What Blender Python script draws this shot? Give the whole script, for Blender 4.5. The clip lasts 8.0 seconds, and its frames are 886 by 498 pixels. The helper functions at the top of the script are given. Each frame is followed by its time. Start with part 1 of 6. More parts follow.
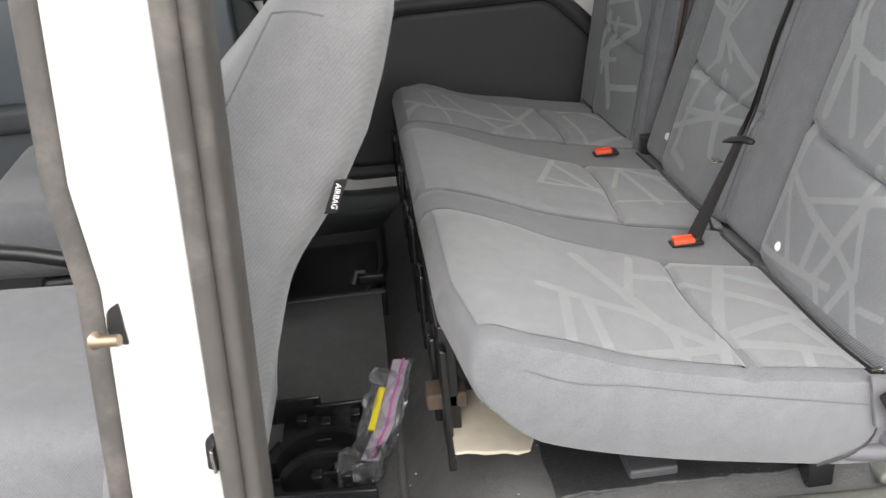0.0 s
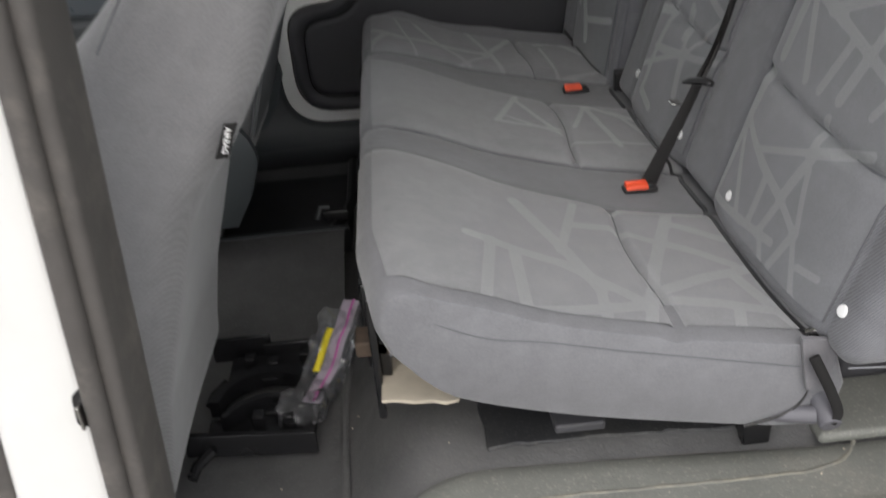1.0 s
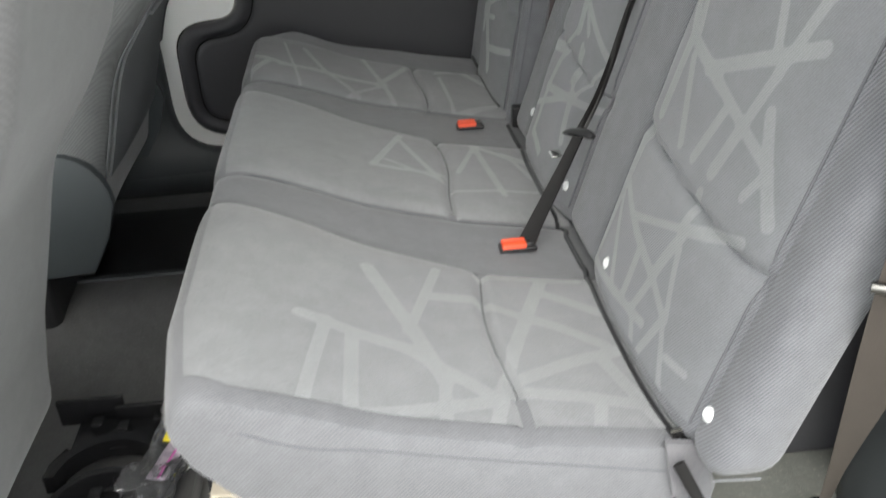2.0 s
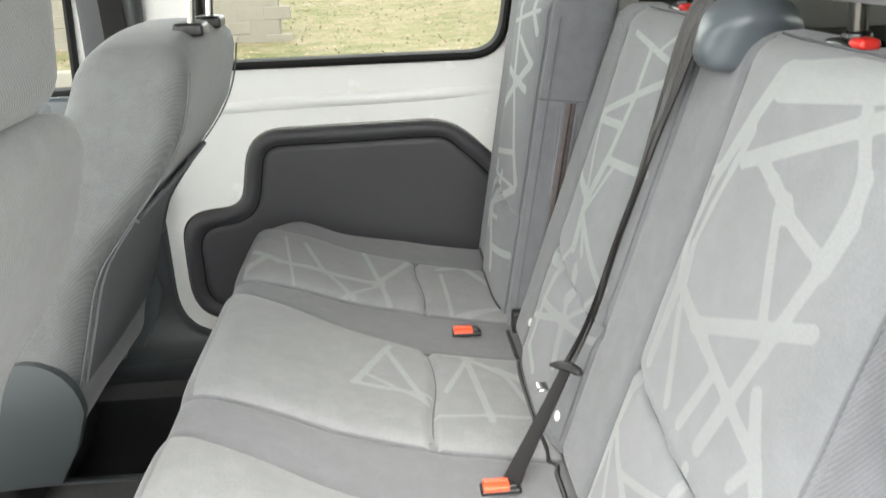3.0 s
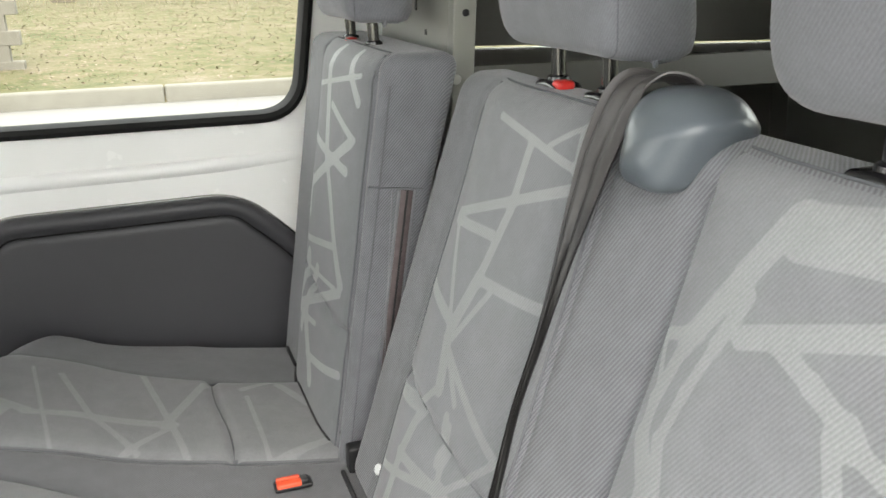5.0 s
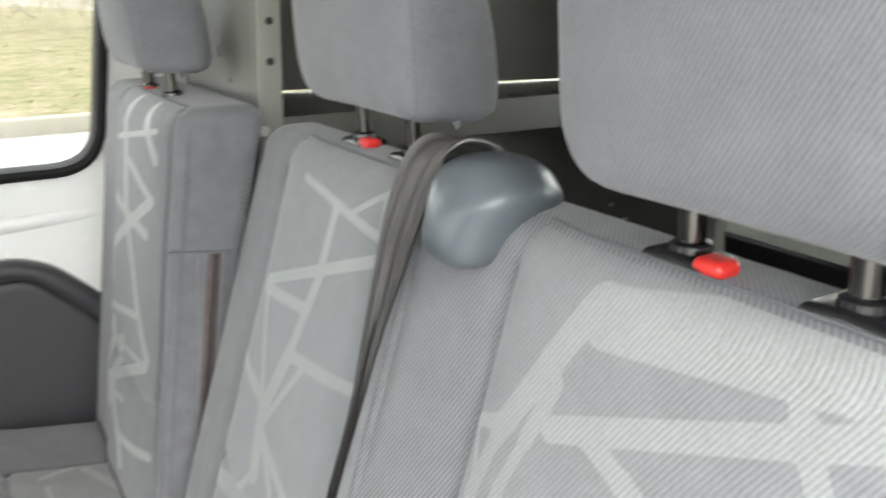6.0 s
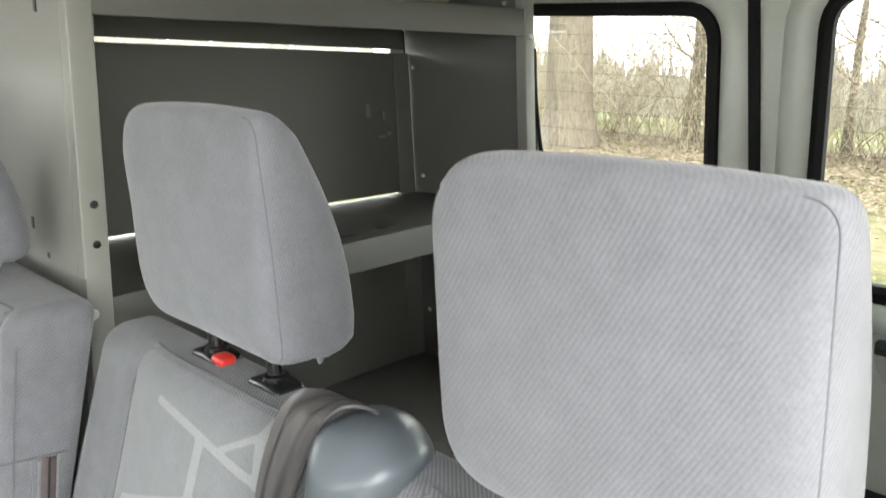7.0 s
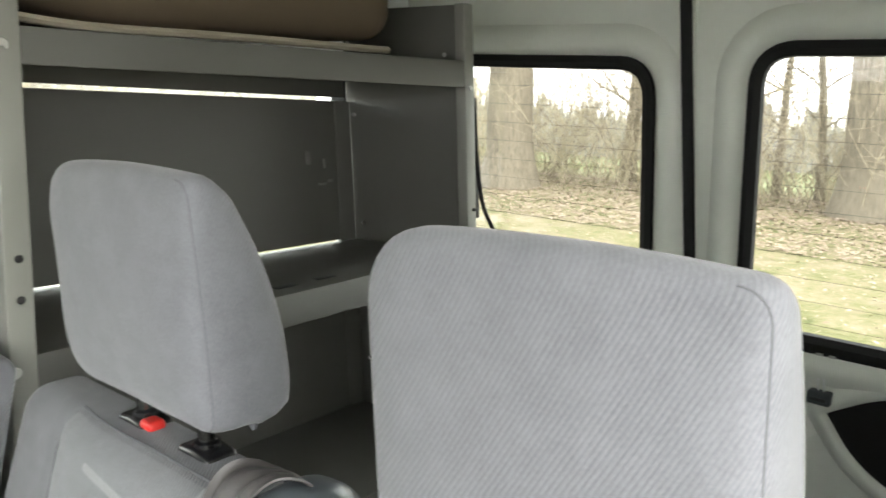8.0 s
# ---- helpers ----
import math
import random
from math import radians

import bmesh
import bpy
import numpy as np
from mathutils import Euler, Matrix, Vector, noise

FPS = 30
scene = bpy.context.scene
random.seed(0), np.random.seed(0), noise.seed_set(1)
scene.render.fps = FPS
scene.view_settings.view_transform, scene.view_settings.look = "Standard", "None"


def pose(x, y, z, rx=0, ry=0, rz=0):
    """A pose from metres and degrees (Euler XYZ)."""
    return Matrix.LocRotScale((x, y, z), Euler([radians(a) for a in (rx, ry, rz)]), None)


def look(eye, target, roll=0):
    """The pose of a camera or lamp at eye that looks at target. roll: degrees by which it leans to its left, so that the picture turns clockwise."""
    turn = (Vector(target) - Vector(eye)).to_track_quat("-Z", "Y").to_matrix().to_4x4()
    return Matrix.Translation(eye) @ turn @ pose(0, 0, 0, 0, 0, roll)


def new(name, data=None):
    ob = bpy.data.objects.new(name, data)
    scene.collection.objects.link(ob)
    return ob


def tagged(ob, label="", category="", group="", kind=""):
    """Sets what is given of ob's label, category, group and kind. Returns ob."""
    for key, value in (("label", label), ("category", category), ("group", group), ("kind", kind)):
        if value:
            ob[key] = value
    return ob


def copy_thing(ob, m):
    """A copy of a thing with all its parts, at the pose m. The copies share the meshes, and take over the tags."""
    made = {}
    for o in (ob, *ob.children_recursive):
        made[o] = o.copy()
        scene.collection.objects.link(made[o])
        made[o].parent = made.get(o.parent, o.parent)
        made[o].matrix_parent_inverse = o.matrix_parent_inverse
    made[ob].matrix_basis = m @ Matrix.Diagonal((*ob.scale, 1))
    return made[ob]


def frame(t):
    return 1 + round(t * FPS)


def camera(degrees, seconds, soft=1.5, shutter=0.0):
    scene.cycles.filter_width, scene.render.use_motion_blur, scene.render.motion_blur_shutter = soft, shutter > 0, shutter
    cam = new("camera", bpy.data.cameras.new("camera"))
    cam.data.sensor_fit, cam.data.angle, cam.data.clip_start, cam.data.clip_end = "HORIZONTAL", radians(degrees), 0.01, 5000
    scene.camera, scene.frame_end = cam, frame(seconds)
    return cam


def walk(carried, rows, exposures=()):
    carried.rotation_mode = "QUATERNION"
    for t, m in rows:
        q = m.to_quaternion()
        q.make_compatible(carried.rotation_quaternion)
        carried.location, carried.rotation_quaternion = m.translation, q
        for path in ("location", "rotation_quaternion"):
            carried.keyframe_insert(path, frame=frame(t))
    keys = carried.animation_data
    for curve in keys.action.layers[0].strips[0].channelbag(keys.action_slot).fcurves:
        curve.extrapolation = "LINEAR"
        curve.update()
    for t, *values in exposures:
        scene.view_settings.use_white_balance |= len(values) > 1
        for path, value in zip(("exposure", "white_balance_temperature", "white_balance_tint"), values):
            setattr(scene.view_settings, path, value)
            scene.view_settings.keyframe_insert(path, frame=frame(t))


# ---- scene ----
cam = camera(55.3, 8.0, 1.5, 0.4)
PATH = [
    (0, (0.348, 0.955, 0.905), (0.473, 2.769, 0.072), -5.1),
    (0.5, (0.419, 0.93, 0.906), (0.486, 2.743, 0.065), -5.0),
    (1, (0.459, 0.992, 0.899), (0.525, 2.732, -0.085), -4.7),
    (1.2, (0.48, 1.027, 0.892), (0.653, 2.721, -0.157), -2.6),
    (2.3, (0.642, 1.149, 0.918), (0.81, 2.933, 0.029), -2.3),
    (2.5, (0.667, 1.169, 0.929), (0.824, 3.0, 0.141), -2.1),
    (3, (0.68, 1.219, 0.966), (0.791, 3.1, 0.296), -2.2),
    (3.5, (0.641, 1.326, 0.98), (0.78, 3.221, 0.354), -1.6),
    (4, (0.597, 1.436, 0.995), (1.115, 3.272, 0.396), 0.2),
    (4.2, (0.58, 1.459, 0.995), (1.209, 3.261, 0.398), 0.9),
    (5.3, (0.682, 1.547, 1.008), (1.329, 3.327, 0.366), -1.3),
    (5.5, (0.688, 1.547, 1.013), (1.387, 3.313, 0.384), -1.1),
    (6, (0.714, 1.579, 1.024), (1.69, 3.224, 0.44), -0.5),
    (6.5, (0.687, 1.596, 1.119), (1.983, 3.002, 0.535), 0.0),
    (7, (0.676, 1.615, 1.196), (2.041, 2.987, 0.69), -0.4),
    (7.5, (0.668, 1.625, 1.206), (2.053, 3.006, 0.788), -0.3),
    (8, (0.687, 1.621, 1.214), (2.16, 2.907, 0.797), 0.6),
]
EXPOSURES = [(0, 1.85, 6500, 11), (0.5, 1.64, 6450, 12), (1.0, 1.10, 6450, 12), (1.2, 1.12, 6450, 11), (2.3, 2.28, 6450, 7), (3.0, 2.83, 6550, 7), (3.5, 2.88, 6650, 7), (4.0, 2.76, 6700, 8), (5.5, 2.74, 6550, 8), (6.0, 2.98, 6500, 8), (6.5, 3.31, 6500, 8), (7.0, 3.36, 6500, 8), (7.5, 3.50, 6500, 8), (8.0, 3.25, 6550, 7)]
walk(cam, [(t, look(eye, target, roll)) for t, eye, target, roll in PATH], EXPOSURES)

# ---- world, sun and sky ----
world = bpy.data.worlds.new("sky")
scene.world = world
world.use_nodes = True
wn = world.node_tree
sky = wn.nodes.new("ShaderNodeTexSky")
sky.sky_type = "NISHITA"
sky.sun_disc = False
sky.sun_elevation = radians(50)
sky.sun_rotation = radians(185)
sky.air_density, sky.dust_density, sky.ozone_density = 1.2, 4.0, 1.0
wash = wn.nodes.new("ShaderNodeMixRGB")
wash.inputs["Fac"].default_value = 0.8
wash.inputs["Color2"].default_value = (9.2, 9.2, 9.1, 1)
wn.links.new(sky.outputs["Color"], wash.inputs["Color1"])
wn.links.new(wash.outputs["Color"], wn.nodes["Background"].inputs["Color"])
wn.nodes["Background"].inputs["Strength"].default_value = 0.13
sun = new("sun", bpy.data.lights.new("sun", "SUN"))
sun.data.energy, sun.data.angle, sun.data.color = 0.6, radians(40), (1, 0.975, 0.94)
sun.matrix_basis = look((0.15, -4.4, 8.2), (0.7, 2.2, 0.3))


# ---- materials ----
class Nodes:
    """A node material with short calls."""

    def __init__(self, name):
        self.m = bpy.data.materials.new(name)
        self.m.use_nodes = True
        self.t = self.m.node_tree
        self.b = self.t.nodes["Principled BSDF"]

    def add(self, kind, **values):
        n = self.t.nodes.new("ShaderNode" + kind)
        for key, v in values.items():
            setattr(n, key, v)
        return n

    def put(self, value, socket):
        if isinstance(value, bpy.types.NodeSocket):
            self.t.links.new(value, socket)
        else:
            socket.default_value = value

    def math(self, op, a, b=0.0, c=None):
        n = self.add("Math", operation=op)
        self.put(a, n.inputs[0]), self.put(b, n.inputs[1])
        if c is not None:
            self.put(c, n.inputs[2])
        return n.outputs[0]

    def where(self):
        return self.add("NewGeometry").outputs["Position"]

    def local(self):
        return self.add("TexCoord").outputs["Object"]

    def dot(self, v, d):
        n = self.add("VectorMath", operation="DOT_PRODUCT")
        self.put(v, n.inputs[0])
        n.inputs[1].default_value = d
        return n.outputs["Value"]

    def noise(self, v, scale, detail=3.0, rough=0.5):
        n = self.add("TexNoise")
        self.put(v, n.inputs["Vector"])
        n.inputs["Scale"].default_value, n.inputs["Detail"].default_value, n.inputs["Roughness"].default_value = scale, detail, rough
        return n.outputs["Fac"]

    def ramp(self, f, *stops):
        n = self.add("ValToRGB")
        self.put(f, n.inputs[0])
        e = n.color_ramp.elements
        while len(e) < len(stops):
            e.new(0.5)
        for one, (at, col) in zip(e, stops):
            one.position = at
            one.color = (*col, 1) if len(col) == 3 else (col[0], col[0], col[0], 1)
        return n.outputs["Color"]

    def mix(self, f, a, b, kind="MIX"):
        n = self.add("MixRGB", blend_type=kind)
        for v, s in ((f, n.inputs[0]), (a, n.inputs[1]), (b, n.inputs[2])):
            self.put((*v, 1) if isinstance(v, tuple) and len(v) == 3 else v, s)
        return n.outputs[0]

    def bump(self, h, strength=0.3, distance=0.001, after=None):
        n = self.add("Bump")
        n.inputs["Strength"].default_value, n.inputs["Distance"].default_value = strength, distance
        self.put(h, n.inputs["Height"])
        if after is not None:
            self.put(after, n.inputs["Normal"])
        return n.outputs["Normal"]

    def done(self, color, rough=0.6, metal=0.0, normal=None, spec=0.5):
        self.put((*color, 1) if isinstance(color, tuple) and len(color) == 3 else color, self.b.inputs["Base Color"])
        self.put(rough, self.b.inputs["Roughness"])
        self.b.inputs["Metallic"].default_value = metal
        self.b.inputs["Specular IOR Level"].default_value = spec
        if normal is not None:
            self.put(normal, self.b.inputs["Normal"])
        return self.m


def plain(name, color, rough=0.5, metal=0.0, spots=0.12, scale=14.0, grain=0.2, fine=500.0, spec=0.5, dirt=None, lump=None, specks=None):
    """A surface with soft stains and a fine grain; dirt: (colour, share) of larger patches; lump: (scale, depth) of coarse relief; specks: colour of fine dust."""
    k = Nodes(name)
    v = k.where()
    big = k.noise(v, scale, 4.0, 0.6)
    col = k.mix(big, tuple(c * (1 - spots) for c in color), tuple(min(1, c * (1 + spots)) for c in color))
    if dirt:
        patch = k.ramp(k.noise(v, scale * 0.55, 6.0, 0.65), (1 - dirt[1] - 0.12, (0,)), (1 - dirt[1] + 0.16, (1,)))
        col = k.mix(patch, col, dirt[0])
    if specks:
        dust = k.math("MULTIPLY", k.ramp(k.noise(v, 260, 3, 0.7), (0.56, (0,)), (0.70, (1,))), k.noise(v, 9, 4, 0.7))
        col = k.mix(dust, col, specks)
    n = k.bump(k.noise(v, fine, 2.0), grain, 0.0006)
    if lump:
        n = k.bump(k.noise(v, lump[0], 4.0, 0.6), 0.6, lump[1], n)
    return k.done(col, k.math("MULTIPLY_ADD", big, 0.16, rough - 0.08), metal, n, spec)


def cloth(name, base, light=None, plane="yz", bands=(), rib=0.0026, tilt=1.0, relief=0.3, weave=0.11):
    """Twill with a diagonal rib; bands: straight woven stripes (u0, v0, u1, v1, width) in metres of the plane."""
    k = Nodes(name)
    v = k.where()
    wob = k.noise(v, 60, 2)
    d = k.dot(v, (-1.0, 1.0, 0.95 * tilt))
    rib_h = k.math("SINE", k.math("MULTIPLY_ADD", d, 2 * math.pi / rib / 1.4, k.math("MULTIPLY", wob, 0.8)))
    wear = k.noise(v, 7, 4, 0.6)
    col = k.mix(wear, tuple(c * 0.9 for c in base), tuple(c * 1.1 for c in base))
    yarn = k.noise(v, 420, 2, 0.7)
    if bands:
        sep = k.add("SeparateXYZ")
        k.put(v, sep.inputs[0])
        u, w = (sep.outputs["Y"], sep.outputs["Z"]) if plane == "yz" else (sep.outputs["X"], sep.outputs["Y"])
        total = None
        for u0, w0, u1, w1, wide in bands:
            ln = math.hypot(u1 - u0, w1 - w0)
            cx, sx = (u1 - u0) / ln, (w1 - w0) / ln
            # along and across the stripe
            al = k.math("MULTIPLY_ADD", u, cx, k.math("MULTIPLY_ADD", w, sx, -(u0 * cx + w0 * sx)))
            ac = k.math("MULTIPLY_ADD", u, -sx, k.math("MULTIPLY_ADD", w, cx, u0 * sx - w0 * cx))
            over = k.math("SUBTRACT", al, k.math("MINIMUM", k.math("MAXIMUM", al, 0.0), ln))
            off = k.math("SQRT", k.math("MULTIPLY_ADD", over, over, k.math("MULTIPLY", ac, ac)))
            edge = k.math("SUBTRACT", off, wide / 2)
            # stripes grow together where they meet
            total = edge if total is None else k.math("SMOOTH_MIN", total, edge, 0.006)
        total = k.math("MINIMUM", k.math("MAXIMUM", k.math("MULTIPLY_ADD", total, -700.0, 0.5), 0.0), 1.0)
        lit = k.mix(wear, tuple(c * 0.93 for c in light), tuple(c * 1.07 for c in light))
        col = k.mix(total, col, lit)
    col = k.mix(k.math("MULTIPLY_ADD", rib_h, weave, weave), col, tuple(c * 0.4 for c in base))
    # single yarns differ, and the nap lies one way or the other
    col = k.mix(k.ramp(yarn, (0.35, (0.22,)), (0.65, (0,))), col, tuple(c * 0.3 for c in base))
    col = k.mix(k.ramp(k.noise(v, 38, 3, 0.6), (0.4, (0.0,)), (0.7, (0.13,))), col, tuple(min(1, c * 1.7) for c in base))
    fuzz = k.noise(v, 900, 2)
    n = k.bump(fuzz, 0.15, 0.0004)
    n = k.bump(rib_h, relief, 0.0004, n)
    k.b.inputs["Sheen Weight"].default_value = 0.25
    k.b.inputs["Sheen Roughness"].default_value = 0.5
    # the stripes are woven of smoother yarn
    return k.done(col, k.math("MULTIPLY_ADD", total, -0.38, 0.85) if bands else 0.85, 0.0, n, 0.38)


CLOTH = cloth("grey_twill", (0.180, 0.184, 0.199), weave=0.42, rib=0.003, relief=0.4)
CLOTH_FRONT = cloth("grey_twill_front_seats", (0.152, 0.157, 0.158), plane="xz", weave=0.16, rib=0.0034)
CLOTH_DRIVER = cloth("pale_twill_driver_seat", (0.178, 0.178, 0.182), plane="xz", weave=0.1, rib=0.0032)
CLOTH_TOP = cloth("grey_twill_flat", (0.158, 0.160, 0.170), plane="xy", weave=0.12, rib=0.003)
CLOTH_SIDE = cloth("grey_twill_side", (0.15, 0.148, 0.158), weave=0.2)
CLOTH_HEAD = cloth("grey_twill_headrest", (0.158, 0.162, 0.177), relief=0.24, weave=0.105, rib=0.0026, tilt=0.62)
THREAD = plain("grey_thread", (0.112, 0.116, 0.124), 0.9)
FOAM = plain("grey_back_cloth", (0.13, 0.136, 0.142), 0.9, grain=0.5, fine=600)
WHITE = plain("white_paint", (0.84, 0.845, 0.83), 0.25, spots=0.012, grain=0.02, fine=120, spec=0.6)
# the pillar's white, set darker than white_paint
PILLAR = plain("pillar_white_paint", (0.6, 0.6, 0.585), 0.35, spots=0.05, scale=20, grain=0.05, fine=120)
CREAM = plain("off_white_paint", (0.74, 0.765, 0.695), 0.35, spots=0.05, grain=0.05, fine=150)
CHARCOAL = plain("charcoal_vinyl", (0.049, 0.049, 0.054), 0.5, grain=0.35, fine=900, spots=0.08)
RUBBER = plain("black_rubber", (0.010, 0.010, 0.010), 0.7, grain=0.3, fine=300, spec=0.25)
SEAL = plain("grey_rubber_seal", (0.065, 0.06, 0.056), 0.75, spots=0.3, scale=30, dirt=((0.13, 0.118, 0.105), 0.4))
BLACK = plain("black_plastic", (0.014, 0.014, 0.015), 0.38, grain=0.15)
GLOSS_BLACK = plain("glossy_black_plastic", (0.012, 0.012, 0.013), 0.2, grain=0.04)
BLACK_METAL = plain("black_painted_steel", (0.012, 0.012, 0.013), 0.25, grain=0.1)
MAT = plain("rubber_floor_mat", (0.092, 0.092, 0.092), 0.42, scale=13, grain=0.9, fine=330, spots=0.45, dirt=((0.115, 0.115, 0.112), 0.40), lump=(28, 0.004), specks=(0.17, 0.165, 0.155))
SILL = plain("dusty_sill_plastic", (0.16, 0.165, 0.15), 0.55, scale=9, grain=0.8, fine=300, spots=0.3, dirt=((0.24, 0.225, 0.195), 0.36), lump=(22, 0.003), specks=(0.36, 0.34, 0.3))
# dark base stands for shade on the floor; the dust is its own
BENCH_SHADE = plain("dusty_bench_shade", (0.026, 0.027, 0.029), 0.5, scale=16, grain=0.7, fine=320, spots=0.5, dirt=((0.075, 0.075, 0.07), 0.42), lump=(24, 0.003), specks=(0.16, 0.155, 0.145))
GREY_PLASTIC = plain("slate_plastic", (0.088, 0.102, 0.115), 0.3, grain=0.25, fine=700, spots=0.06)
DARK_TRIM = plain("dark_grey_trim", (0.05, 0.055, 0.058), 0.5, grain=0.4, fine=700)
# one shelf paint, two tones: dark for the shaded shelves, lighter where front-lit
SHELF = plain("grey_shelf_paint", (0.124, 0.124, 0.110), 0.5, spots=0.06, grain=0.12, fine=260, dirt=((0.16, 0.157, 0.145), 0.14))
SHELF_LIT = plain("lit_shelf_paint", (0.255, 0.255, 0.23), 0.42, spots=0.06, grain=0.12, fine=260)
STEEL = plain("steel", (0.42, 0.415, 0.40), 0.2, 1.0, grain=0.05)
BRASSY = plain("worn_steel", (0.32, 0.25, 0.18), 0.4, 0.9, spots=0.3, scale=90)
RUST = plain("dark_rust", (0.07, 0.05, 0.036), 0.85, spots=0.5, scale=80)
RED = plain("red_plastic", (0.62, 0.03, 0.025), 0.35, grain=0.05)
ORANGE = plain("orange_red_plastic", (0.75, 0.085, 0.03), 0.4, grain=0.05)
SNAP = plain("white_snap_plastic", (0.85, 0.86, 0.86), 0.4, grain=0.05)
WEB = plain("black_webbing", (0.011, 0.0105, 0.0105), 0.75, grain=0.6, fine=700, spec=0.3)
WEB_BROWN = plain("worn_brown_webbing", (0.062, 0.052, 0.044), 0.7, grain=0.6, fine=700, spots=0.3)
DARK_CHROME = plain("dark_chrome", (0.16, 0.158, 0.15), 0.22, 1.0, grain=0.05)
BOLT = plain("zinc_bolt", (0.78, 0.77, 0.74), 0.22, 0.35, grain=0.05)
PIVOT = plain("lilac_grey_plastic", (0.105, 0.104, 0.116), 0.55, grain=0.3, fine=600)
SLATE_DULL = plain("dull_slate_plastic", (0.05, 0.058, 0.062), 0.6, grain=0.35, fine=600, spots=0.08)
# webbing that goes from black to grey with height
kw = Nodes("height_toned_webbing")
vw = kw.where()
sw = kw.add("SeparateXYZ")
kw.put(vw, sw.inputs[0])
height_tone = kw.ramp(kw.math("MULTIPLY_ADD", kw.noise(vw, 30, 3, 0.6), 0.12, sw.outputs["Z"]), (0.83, (0.012, 0.0115, 0.0115)), (0.98, (0.052, 0.048, 0.047)))
WEB_GREY = kw.done(height_tone, 0.4, 0.0, kw.bump(kw.noise(vw, 700, 2), 0.5, 0.0006))
FELT = plain("cream_felt", (0.5, 0.45, 0.36), 0.95, scale=40, spots=0.2, grain=0.7, fine=300)
BROWN = plain("brown_board", (0.13, 0.098, 0.066), 0.8, scale=8, spots=0.15)
HEADLINER = plain("pale_headliner", (0.72, 0.72, 0.69), 0.9)
YELLOW = plain("yellow_plastic", (0.75, 0.62, 0.03), 0.5)
MAGENTA = plain("magenta_plastic", (0.5, 0.12, 0.36), 0.4)
SCUFF = plain("scuffed_shelf_paint", (0.2, 0.2, 0.185), 0.6, spots=0.4, scale=120)
PLUG_PRINT = plain("silver_print", (0.42, 0.41, 0.38), 0.5)
PAPER = plain("pale_plastic", (0.75, 0.76, 0.75), 0.5)


def glass_material(name, tint=(0.95, 0.97, 0.96), rough=0.0):
    k = Nodes(name)
    clear = k.add("BsdfTransparent")
    clear.inputs[0].default_value = (*tint, 1)
    shiny = k.add("BsdfGlossy")
    shiny.inputs["Roughness"].default_value = rough + 0.01
    fres = k.add("Fresnel")
    fres.inputs[0].default_value = 1.45
    mixer = k.add("MixShader")
    k.t.links.new(fres.outputs[0], mixer.inputs[0])
    k.t.links.new(clear.outputs[0], mixer.inputs[1])
    k.t.links.new(shiny.outputs[0], mixer.inputs[2])
    k.t.links.new(mixer.outputs[0], k.t.nodes["Material Output"].inputs["Surface"])
    return k.m


GLASS = glass_material("window_glass", (0.75, 0.775, 0.75))
FILM = glass_material("clear_film", (0.88, 0.89, 0.9), 0.1)
haze = FILM.node_tree.nodes.new("ShaderNodeBsdfPrincipled")
haze.inputs["Base Color"].default_value, haze.inputs["Roughness"].default_value = (0.7, 0.71, 0.73, 1), 0.2
blend = FILM.node_tree.nodes.new("ShaderNodeMixShader")
blend.inputs[0].default_value = 0.07
out = FILM.node_tree.nodes["Material Output"]
FILM.node_tree.links.new(out.inputs["Surface"].links[0].from_socket, blend.inputs[1])
FILM.node_tree.links.new(haze.outputs[0], blend.inputs[2])
FILM.node_tree.links.new(blend.outputs[0], out.inputs["Surface"])


# ---- mesh helpers ----
def part(name, bm, material, parent=None, label="", smooth=True, sharp=40):
    me = bpy.data.meshes.new(name)
    bmesh.ops.recalc_face_normals(bm, faces=bm.faces)
    bm.to_mesh(me)
    bm.free()
    me.materials.append(material)
    if smooth:
        me.shade_smooth()
        me.set_sharp_from_angle(angle=radians(sharp))
    ob = new(name, me)
    if parent is not None:
        ob.parent = parent
        ob.matrix_parent_inverse = parent.matrix_basis.inverted()
    if label:
        tagged(ob, label)
    return ob


def thing(name, label, category, at=(0, 0, 0), group="", kind=""):
    ob = new(name)
    ob.empty_display_size = 0.05
    ob.matrix_basis = pose(*at)
    return tagged(ob, label, category, group, kind)


def steps(a, b, r, n, m=4):
    """Grid places along an axis, close together in the rounded ends."""
    r = min(r, (b - a) / 2 - 1e-4)
    ends = [r * i / m for i in range(m)]
    mid = [a + r + (b - a - 2 * r) * i / n for i in range(n + 1)]
    return [a + e for e in ends] + mid + [b - e for e in reversed(ends)]


